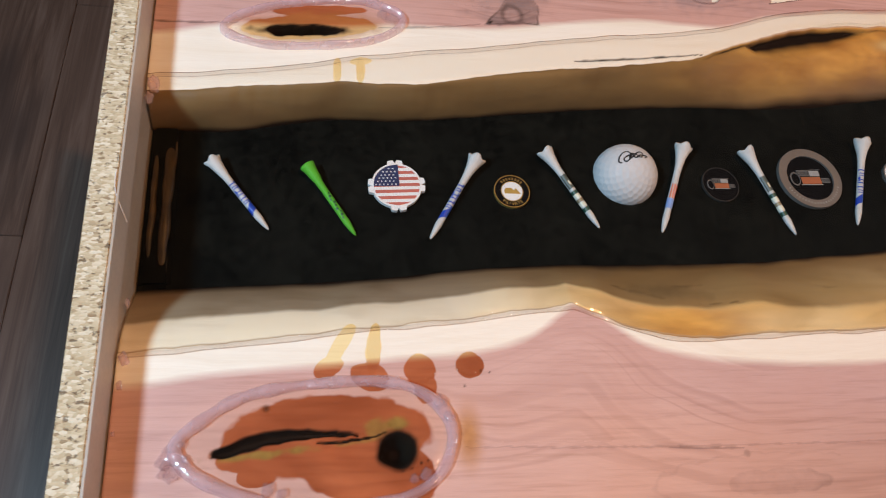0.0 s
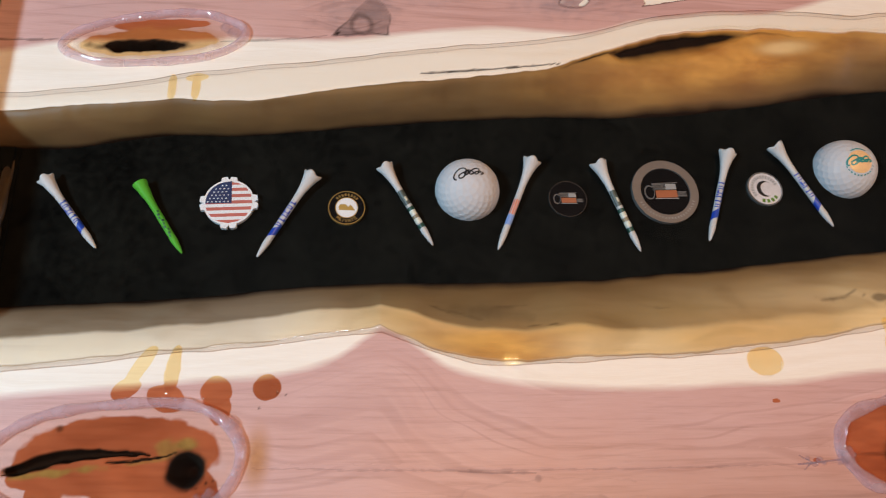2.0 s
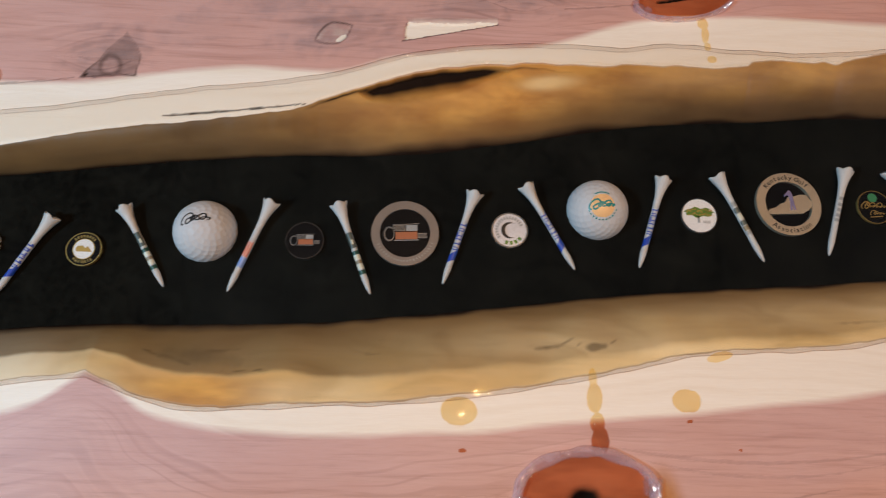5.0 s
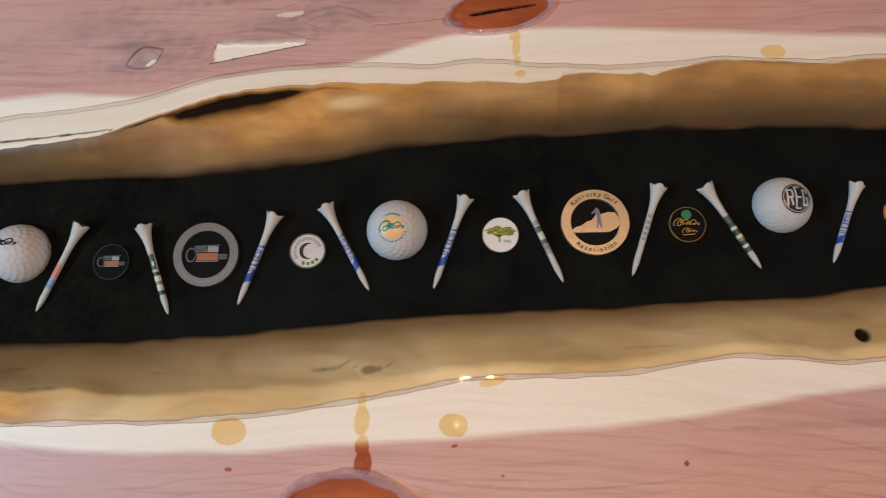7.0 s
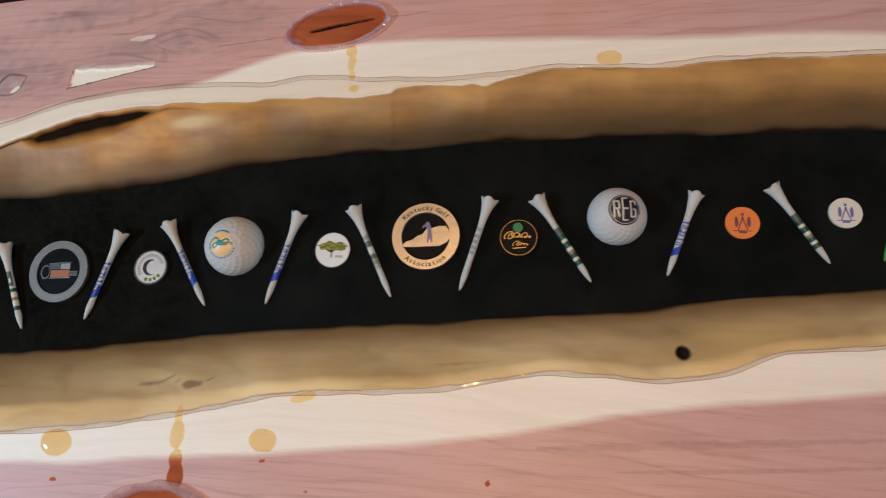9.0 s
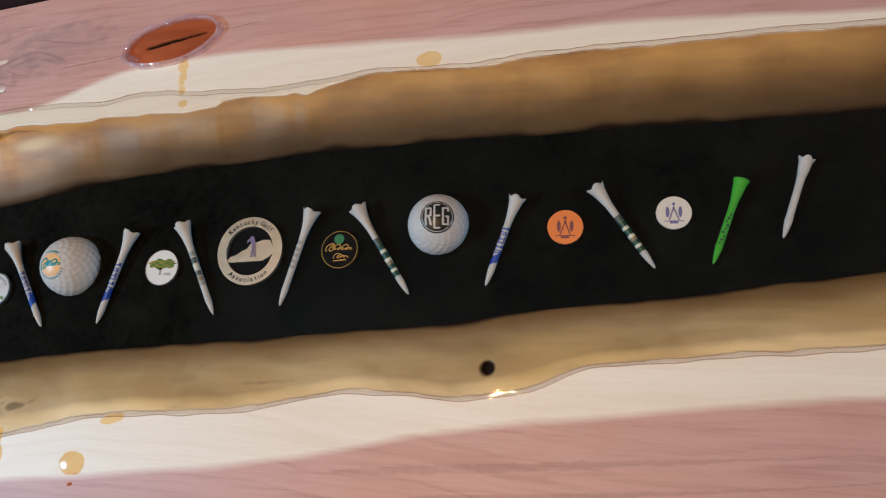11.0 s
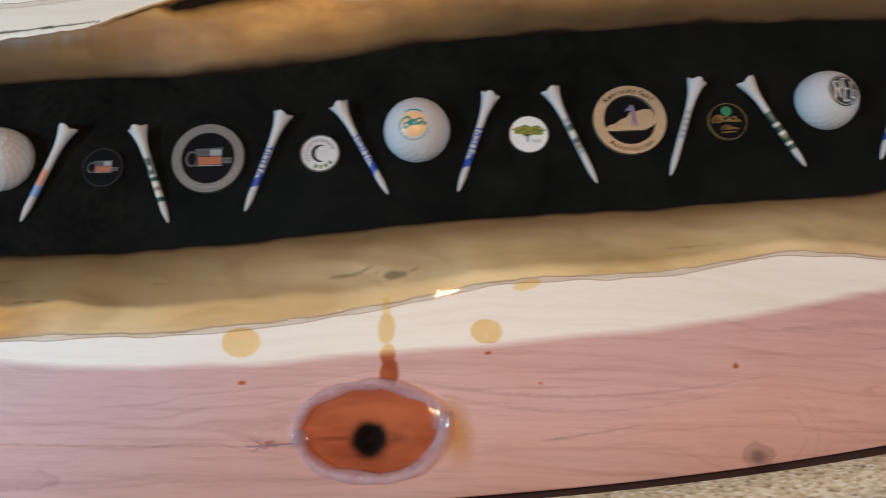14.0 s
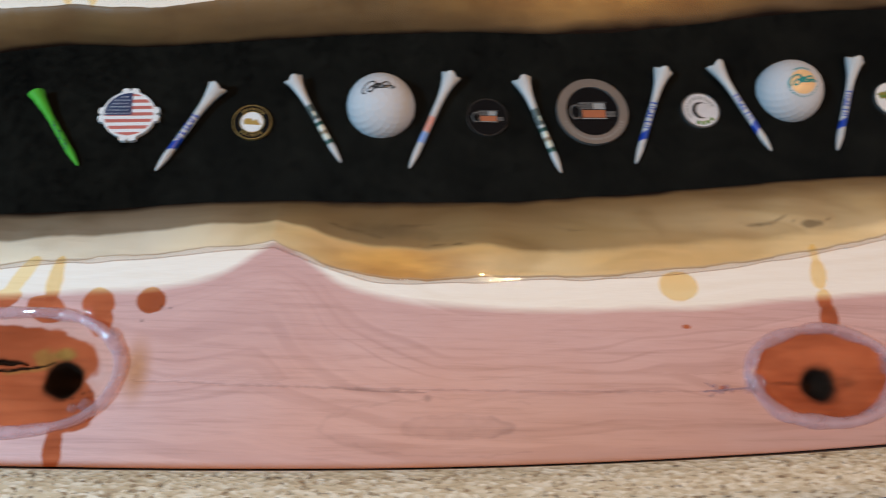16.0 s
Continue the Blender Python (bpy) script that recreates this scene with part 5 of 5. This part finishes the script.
# ---- coins, chips and markers on the black bed ----
COIN_Z = BED + 0.0003


def letters(parent, text, radius, mid, size, mat, z, inward=False, spread=1.0):
    """Words round a coin, letter by letter, in one mesh."""
    bm = bmesh.new()
    widths = [0.62 if ch not in " il" else 0.36 for ch in text]
    total = sum(widths)
    pos = 0.0
    for ch, w in zip(text, widths):
        pos += w / 2
        ang = (pos - total / 2) * size / radius * spread
        pos += w / 2
        if ch == " ":
            continue
        cu = bpy.data.curves.new("glyph", "FONT")
        cu.body, cu.size, cu.align_x, cu.align_y, cu.resolution_u = ch, size, "CENTER", "CENTER", 2
        cu.offset = size * 0.022
        tmp = bpy.data.objects.new("glyph", cu)
        scene.collection.objects.link(tmp)
        me = bpy.data.meshes.new_from_object(tmp.evaluated_get(bpy.context.evaluated_depsgraph_get()))
        bpy.data.objects.remove(tmp)
        a = radians(mid) + (ang if inward else -ang)
        me.transform(pose(radius * math.cos(a), radius * math.sin(a), z, 0, 0, math.degrees(a) + (90 if inward else -90)))
        bm.from_mesh(me)
        bpy.data.meshes.remove(me)
    part("lettering", from_bm("lettering", bm, mat), parent)


def flat_word(parent, text, x, y, size, mat, z):
    cu = bpy.data.curves.new("word", "FONT")
    cu.body, cu.size, cu.align_x, cu.align_y, cu.resolution_u = text, size, "CENTER", "CENTER", 2
    tmp = bpy.data.objects.new("word", cu)
    scene.collection.objects.link(tmp)
    me = bpy.data.meshes.new_from_object(tmp.evaluated_get(bpy.context.evaluated_depsgraph_get()))
    bpy.data.objects.remove(tmp)
    me.materials.clear()
    me.materials.append(mat)
    me.transform(pose(x, y, z))
    part("lettering", me, parent)


def coin(name, x, y, label, turn=0.0, category="coin"):
    return thing(name, label, category, pose(x, y, COIN_Z, 0, 0, turn), "coins and markers set in the resin")


def disc(ob, name, r, z0, z1, mat, label="", hole=None, n=56):
    part(name, plate(name, ring_pts(r, n), z0, z1, mat, [ring_pts(hole, n)] if hole else ()), ob, label)


def marks_round(ob, r, a0, a1, count, mat, z, w=0.0009, h=0.0016):
    for k in range(count):
        a = radians(a0 + (a1 - a0) * (k + 0.5) / count)
        part("mark", plate("mark", rect(r * math.cos(a), r * math.sin(a), h, w, math.degrees(a)), z, z + 0.0001, mat), ob)


# flag chip
R = 0.0147
ob = coin("poker_chip", -0.0381, 0.1084, "white notched plastic poker chip with a stars and stripes print", 4, "poker chip")
ob.scale = (0.92, 0.92, 0.85)
outline = []
for k in range(96):
    a = 2 * math.pi * k / 96
    d = min(abs((math.degrees(a) - c + 180) % 360 - 180) for c in (0, 90, 180, 270))
    outline.append(((R * (1.15 if 3 < d < 17 else 1.0)) * math.cos(a), (R * (1.15 if 3 < d < 17 else 1.0)) * math.sin(a)))
part("body", plate("chip_body", outline, 0, 0.0028, ENAMEL), ob)
FR = 0.0135
for k in range(13):
    y0, y1 = -FR + 2 * FR * k / 13, -FR + 2 * FR * (k + 1) / 13
    def chord(y):
        return math.sqrt(max(0.0, FR * FR - y * y))
    pts = [(-chord(y0), y0), (chord(y0), y0), (chord((y0 + y1) / 2), (y0 + y1) / 2), (chord(y1), y1), (-chord(y1), y1), (-chord((y0 + y1) / 2), (y0 + y1) / 2)]
    if k in (0, 12):
        pts = [(p[0] + (1e-5 if i % 2 else -1e-5), p[1]) for i, p in enumerate(pts)]
    part("stripe", plate("stripe", pts, 0.0028, 0.00290, REDP if k % 2 == 0 else ENAMEL), ob)
cant = [(0.0016, -0.0006)] + [(0.0016, 0.0138)] + [p for p in ring_pts(FR, 40, 0, 0, math.pi / 2 - 0.12 + 0.2, math.pi + 0.04)]
part("canton", plate("canton", cant, 0.0029, 0.0030, NAVY), ob, "navy canton with white stars")
for row in range(6):
    for c in range(6 - row % 2):
        sx, sy = -0.0122 + 0.00235 * c + (0.00117 if row % 2 else 0), 0.0005 + 0.0021 * row
        if sx * sx + sy * sy < (FR - 0.0009) ** 2 and sx < 0.0010:
            star = [(sx + (0.00072 if i % 2 == 0 else 0.0003) * math.sin(math.pi * i / 5), sy + (0.00072 if i % 2 == 0 else 0.0003) * math.cos(math.pi * i / 5)) for i in range(10)]
            part("star", plate("star", star, 0.0030, 0.00308, ENAMEL), ob)

# black and gold marker with a white centre
ob = coin("ball_marker", 0.0259, 0.1076, "black enamel ball marker with gold rim and white centre", 0, "ball marker")
disc(ob, "body", 0.0100, 0, 0.0016, DKBLACK)
disc(ob, "rim", 0.0102, 0.0, 0.0019, OLDGOLD, "gold rim", 0.0097)
disc(ob, "inner_ring", 0.0064, 0.0016, 0.0018, OLDGOLD, "gold ring round the centre", 0.0059)
disc(ob, "centre", 0.0059, 0.0016, 0.0018, ENAMEL, "white enamel centre")
part("emblem", plate("emblem", [(-0.0042, -0.0016), (0.0048, -0.0016), (0.0022, 0.0018), (0.0008, 0.0004), (-0.0006, 0.0020), (-0.0036, 0.0018), (-0.0044, 0.0004)], 0.0018, 0.0020, GOLD), ob, "gold emblem")
marks_round(ob, 0.0079, 40, 140, 8, OLDGOLD, 0.0016)
letters(ob, "PRIVATE", 0.0079, -90, 0.0026, OLDGOLD, 0.00165, True, 1.1)


def golf_tour(ob, k, z):
    loop = ring_pts(0.0042 * k, 32, -0.0098 * k, -0.0002 * k, sx=0.8, sy=1.15)
    part("emblem", plate("club_loop", loop, z, z + 0.0002, SILVER, [ring_pts(0.0033 * k, 32, -0.0096 * k, -0.0002 * k, sx=0.8, sy=1.15)]), ob, "silver outline emblem")
    part("emblem", plate("outline", rect(0.0005 * k, 0.0058 * k, 0.0165 * k, 0.0006 * k, 2), z, z + 0.0002, SILVER), ob)
    part("emblem", plate("grey_bar", rect(0.0042 * k, 0.0034 * k, 0.0068 * k, 0.0038 * k), z, z + 0.0002, GREYP), ob)
    part("emblem", plate("red_bar", rect(0.0008 * k, -0.0014 * k, 0.0134 * k, 0.0048 * k), z, z + 0.0002, BRICKRED), ob)
    part("emblem", plate("silver_bar", rect(-0.0036 * k, 0.0034 * k, 0.0082 * k, 0.0038 * k), z, z + 0.0002, SILVER), ob)
    flat_word(ob, "GOLF", -0.0036 * k, 0.0034 * k, 0.0034 * k, INK, z + 0.00025)
    part("emblem", plate("silver_bar", rect(0.0106 * k, -0.0016 * k, 0.0058 * k, 0.0034 * k), z, z + 0.0002, SILVER), ob)
    flat_word(ob, "TOUR", 0.0106 * k, -0.0016 * k, 0.0024 * k, INK, z + 0.00025)
    part("emblem", plate("outline", rect(0.0008 * k, -0.0044 * k, 0.0150 * k, 0.0005 * k), z, z + 0.0002, GREYP), ob)


ob = coin("ball_marker", 0.1533, 0.1177, "black ball marker with thin rim, grey and red emblem", 2, "ball marker")
disc(ob, "body", 0.0110, 0, 0.0014, DKBLACK)
disc(ob, "rim", 0.0113, 0, 0.0017, plain("dark_steel", (0.075, 0.066, 0.060), 0.4, 0.5), "thin dark metal rim", 0.0110)
golf_tour(ob, 0.66, 0.0014)
ob = coin("medallion", 0.2130, 0.1244, "black medallion with broad brushed steel ring and grey and red emblem", 3, "medallion")
disc(ob, "body", 0.0156, 0, 0.0014, DKBLACK)
disc(ob, "ring", 0.0204, 0, 0.0024, STEEL, "broad brushed steel ring", 0.0152)
golf_tour(ob, 0.98, 0.0014)
marks_round(ob, 0.0175, 200, 340, 22, GREYP, 0.0024, 0.0006, 0.0012)

# white and silver marker with a crescent
ob = coin("ball_marker", 0.2765, 0.1287, "white enamel ball marker with silver rim and dark crescent", 0, "ball marker")
disc(ob, "body", 0.0108, 0, 0.0016, PEARL)
disc(ob, "rim", 0.0112, 0, 0.0019, SILVER, "bright silver rim", 0.0103)
cres = ring_pts(0.0052, 30, 0, 0, radians(60), radians(300)) + ring_pts(0.0046, 30, 0.0018, 0, radians(290), radians(70))
part("emblem", plate("crescent", cres, 0.0016, 0.0018, INK), ob, "dark crescent")
marks_round(ob, 0.0080, 20, 220, 16, GREYP, 0.0016, 0.0011, 0.0019)
marks_round(ob, 0.0080, 245, 330, 4, LEAF, 0.0016, 0.0018, 0.0022)

# white marker with a green tree
ob = coin("ball_marker", 0.3955, 0.1428, "white enamel ball marker with green and gold tree", 0, "ball marker")
disc(ob, "body", 0.0110, 0, 0.0016, ENAMEL)
disc(ob, "rim", 0.0113, 0, 0.0018, SILVER, "thin bright rim", 0.0108)
crown_pts = [((0.0088 + 0.0009 * math.sin(9 * a) + 0.0006 * math.sin(17 * a)) * math.cos(a), 0.0022 + (0.0030 + 0.0007 * math.sin(7 * a + 1)) * math.sin(a)) for a in [2 * math.pi * i / 60 for i in range(60)]]
part("emblem", plate("tree_crown", crown_pts, 0.0016, 0.0018, LEAF), ob, "green tree crown")
for k in range(26):
    part("emblem", plate("gold_fleck", rect(-0.0078 + 0.00062 * k, 0.0022 + 0.0019 * math.sin(k * 2.3), 0.0013, 0.0007, 25 + 40 * math.sin(k)), 0.0018, 0.00195, GOLD), ob)
part("emblem", plate("trunk", rect(-0.0006, -0.0024, 0.0014, 0.0046), 0.0016, 0.0018, GREYP), ob)
for k in range(4):
    part("mark", plate("mark", rect(0.0026 + 0.0012 * k, -0.0040, 0.0007, 0.0018), 0.0016, 0.0017, GREYP), ob)

# rose gold medallion, pierced
ob = coin("medallion", 0.4534, 0.1527, "pierced rose gold golf association medallion with a small blue grey emblem", 3, "medallion")
disc(ob, "backing", 0.0160, 0, 0.0004, DKBLACK)
disc(ob, "ring", 0.0208, 0, 0.0026, ROSE, "rose gold lettered ring", 0.0150)
land = [(-0.0156, -0.0062), (-0.0120, -0.0030), (-0.0085, -0.0022), (-0.0050, 0.0004), (-0.0020, 0.0012), (0.0010, 0.0052), (0.0045, 0.0050), (0.0080, 0.0062), (0.0125, 0.0060), (0.0148, 0.0020), (0.0156, -0.0010), (0.0130, -0.0040), (0.0085, -0.0064), (-0.0100, -0.0066)]
part("emblem", plate("land", land, 0.0004, 0.0022, ROSE), ob, "rose gold land outline")
fig = [(-0.0002, -0.0045), (0.0010, -0.0045), (0.0016, 0.0000), (0.0028, -0.0044), (0.0040, -0.0044), (0.0030, 0.0020), (0.0030, 0.0062), (0.0018, 0.0092), (0.0002, 0.0102), (-0.0010, 0.0086), (-0.0030, 0.0070), (-0.0034, 0.0052), (-0.0010, 0.0066), (0.0004, 0.0050), (0.0006, 0.0010)]
part("emblem", plate("inner_shape", [(x * 0.85 + 0.0008, y * 0.9) for x, y in fig], 0.0022, 0.0027, DULLVIOLET), ob, "small blue grey emblem")
letters(ob, "Kentucky Golf", 0.0177, 90, 0.0042, INK, 0.00265)
letters(ob, "Association", 0.0177, -90, 0.0042, INK, 0.00265, True)

# black and gold marker with a green dot
ob = coin("ball_marker", 0.5097, 0.1531, "black ball marker with thin gold rim, green dot and gold lettering", 0, "ball marker")
disc(ob, "body", 0.0108, 0, 0.0015, DKBLACK)
disc(ob, "rim", 0.0110, 0, 0.0018, OLDGOLD, "thin gold rim", 0.0107)
part("emblem", plate("green_dot", ring_pts(0.0030, 28, -0.0006, 0.0062), 0.0015, 0.0017, plain("green_dot_enamel", (0.05, 0.22, 0.10), 0.3)), ob, "green enamel dot")
for line, w in ((script(-0.0078, 0.0062, 0.0000, 0.0020, 6.0), 0.00062), (script(-0.0030, 0.0052, -0.0046, 0.0013, 4.0), 0.00045)):
    part("mark", grid_fill("script", stroke_test(line, w), 0.0105, 0.00016, OLDGOLD, 0.0016), ob, "illegible gold script")
part("mark", plate("mark", rect(0.0005, -0.0064, 0.0080, 0.0006, 6), 0.0015, 0.0017, OLDGOLD), ob)


def crest_marker(x, y, r, mat, ink, label, turn):
    ob = coin("ball_marker", x, y, label, turn, "ball marker")
    disc(ob, "body", r, 0, 0.0016, mat)
    k = r / 0.0095
    for s in (-1, 1):
        part("crest", plate("crest_leaf", [(s * 0.0034 * k + 0.0010 * k * math.cos(a), 0.0004 * k + 0.0032 * k * math.sin(a)) for a in [2 * math.pi * i / 24 for i in range(24)]], 0.0016, 0.0017, ink), ob)
        part("crest", plate("crest_stroke", rect(s * 0.0012 * k, -0.0004 * k, 0.0007 * k, 0.0085 * k, s * 20), 0.0016, 0.00172, ink), ob)
    part("crest", plate("crest_top", ring_pts(0.0009 * k, 18, 0, 0.0050 * k), 0.0016, 0.0017, ink), ob)
    part("crest", plate("crest_foot", rect(0, -0.0056 * k, 0.0044 * k, 0.0016 * k), 0.0016, 0.0017, ink), ob)
    part("crest", plate("crest_line", rect(0, -0.0049 * k, 0.0105 * k, 0.0005 * k), 0.0016, 0.00168, ink), ob)


crest_marker(0.6378, 0.1644, 0.0095, ORANGE, plain("brown_violet_print", (0.20, 0.06, 0.08), 0.4), "orange plastic ball marker with dark printed crest", 0)
crest_marker(0.6937, 0.1712, 0.0089, OFFWHITE, VIOLET, "off-white plastic ball marker with violet printed crest", 0)

# ---- bench, things beside the form, room ----
bench = thing("workbench", "dark trestle bench under the casting form", "workbench", pose(0, 0, 0))
bt = DEPTH - 0.0195
part("top", box_mesh("bench_top", -0.20, 0.94, 0.05, 0.38, bt - 0.03, bt, RUBBER, 0.002), bench)
for x in (-0.12, 0.86):
    for y in (0.09, 0.32):
        part("leg", box_mesh("bench_leg", x - 0.03, x + 0.03, y - 0.03, y + 0.03, FLOOR_Z, bt - 0.03, RUBBER, 0.003), bench)

CASE_X, CASE_Y = 0.412, -0.145
# unidentified slate panel with a cyan end, built as a flat latched case
case = thing("slate_panel", "slate grey flat panel with a cyan corner", "case", pose(CASE_X, CASE_Y, -0.11, 0, 0, 6))
part("shell", box_mesh("case_shell", -0.055, 0.060, -0.07, 0.075, -0.03, 0.0, SLATE, 0.004), case)
part("latch", box_mesh("case_latch", -0.063, -0.057, 0.02, 0.073, -0.02, 0.001, CYAN, 0.001), case, "cyan corner")
stand = thing("stool", "black stool carrying the slate grey panel", "stool", pose(CASE_X, CASE_Y, 0.05))
part("seat", box_mesh("stool_seat", -0.15, 0.15, -0.10, 0.10, -0.215, -0.190, RUBBER, 0.006), stand)
for sx in (-0.12, 0.12):
    for sy in (-0.08, 0.08):
        part("leg", box_mesh("stool_leg", sx - 0.012, sx + 0.012, sy - 0.012, sy + 0.012, FLOOR_Z, -0.215, RUBBER, 0.002), stand)

RX0, RX1, RY0, RY1 = -2.4, 3.0, -2.6, 3.0


def structure(name, me, label):
    me.transform(Matrix.Scale(S, 4))
    return tagged(new(name, me), label, name.split("_")[0], "", "structure")


structure("ceiling", box_mesh("ceiling", RX0, RX1, RY0, RY1, CEIL_Z, CEIL_Z + 0.1, CEILP), "plain dim brown ceiling")
structure("wall_west", box_mesh("wall_west", RX0 - 0.12, RX0, RY0 - 0.12, RY1 + 0.12, FLOOR_Z, CEIL_Z, WALLP), "plain painted wall")
bm = bmesh.new()
for y0, y1, z0, z1 in ((RY0 - 0.12, -0.35, FLOOR_Z, CEIL_Z), (0.55, RY1 + 0.12, FLOOR_Z, CEIL_Z), (-0.35, 0.55, FLOOR_Z, 0.15), (-0.35, 0.55, 1.05, CEIL_Z)):
    me = box_mesh("bit", RX1, RX1 + 0.12, y0, y1, z0, z1, WALLP)
    bm.from_mesh(me)
    bpy.data.meshes.remove(me)
structure("wall_east", from_bm("wall_east", bm, WALLP), "painted wall with a window opening")
structure("wall_north", box_mesh("wall_north", RX0, RX1, RY1, RY1 + 0.12, FLOOR_Z, CEIL_Z, WALLP), "plain painted wall")
bm = bmesh.new()
for x0, x1, z0, z1 in ((RX0, -0.5, FLOOR_Z, CEIL_Z), (0.9, RX1, FLOOR_Z, CEIL_Z), (-0.5, 0.9, FLOOR_Z, -0.1), (-0.5, 0.9, 1.2, CEIL_Z)):
    me = box_mesh("bit", x0, x1, RY0 - 0.12, RY0, z0, z1, WALLP)
    bm.from_mesh(me)
    bpy.data.meshes.remove(me)
structure("wall_south", from_bm("wall_south", bm, WALLP), "painted wall with a window opening")

floor = structure("floor", box_mesh("subfloor", RX0, RX1, RY0, RY1, FLOOR_Z - 0.05, FLOOR_Z - 0.012, RUBBER), "dark grey brown wood plank floor")
WIDE, LONG = 0.18, 1.30
for i in range(30):
    x = RX0 + (i + 0.5) * WIDE
    cuts = [RY0] + [RY0 + (i * 0.47 % 1.0) * 1.1 + 0.2 + j * LONG for j in range(6)]
    cuts = [c for c in cuts if c < RY1 - 0.1] + [RY1]
    for y0, y1 in zip(cuts[:-1], cuts[1:]):
        part("plank", box_mesh("plank", x - WIDE / 2 + 0.0006, x + WIDE / 2 - 0.0006, y0 + 0.0006, y1 - 0.0006, FLOOR_Z - 0.0115, FLOOR_Z, PLANK, 0.0012), floor)
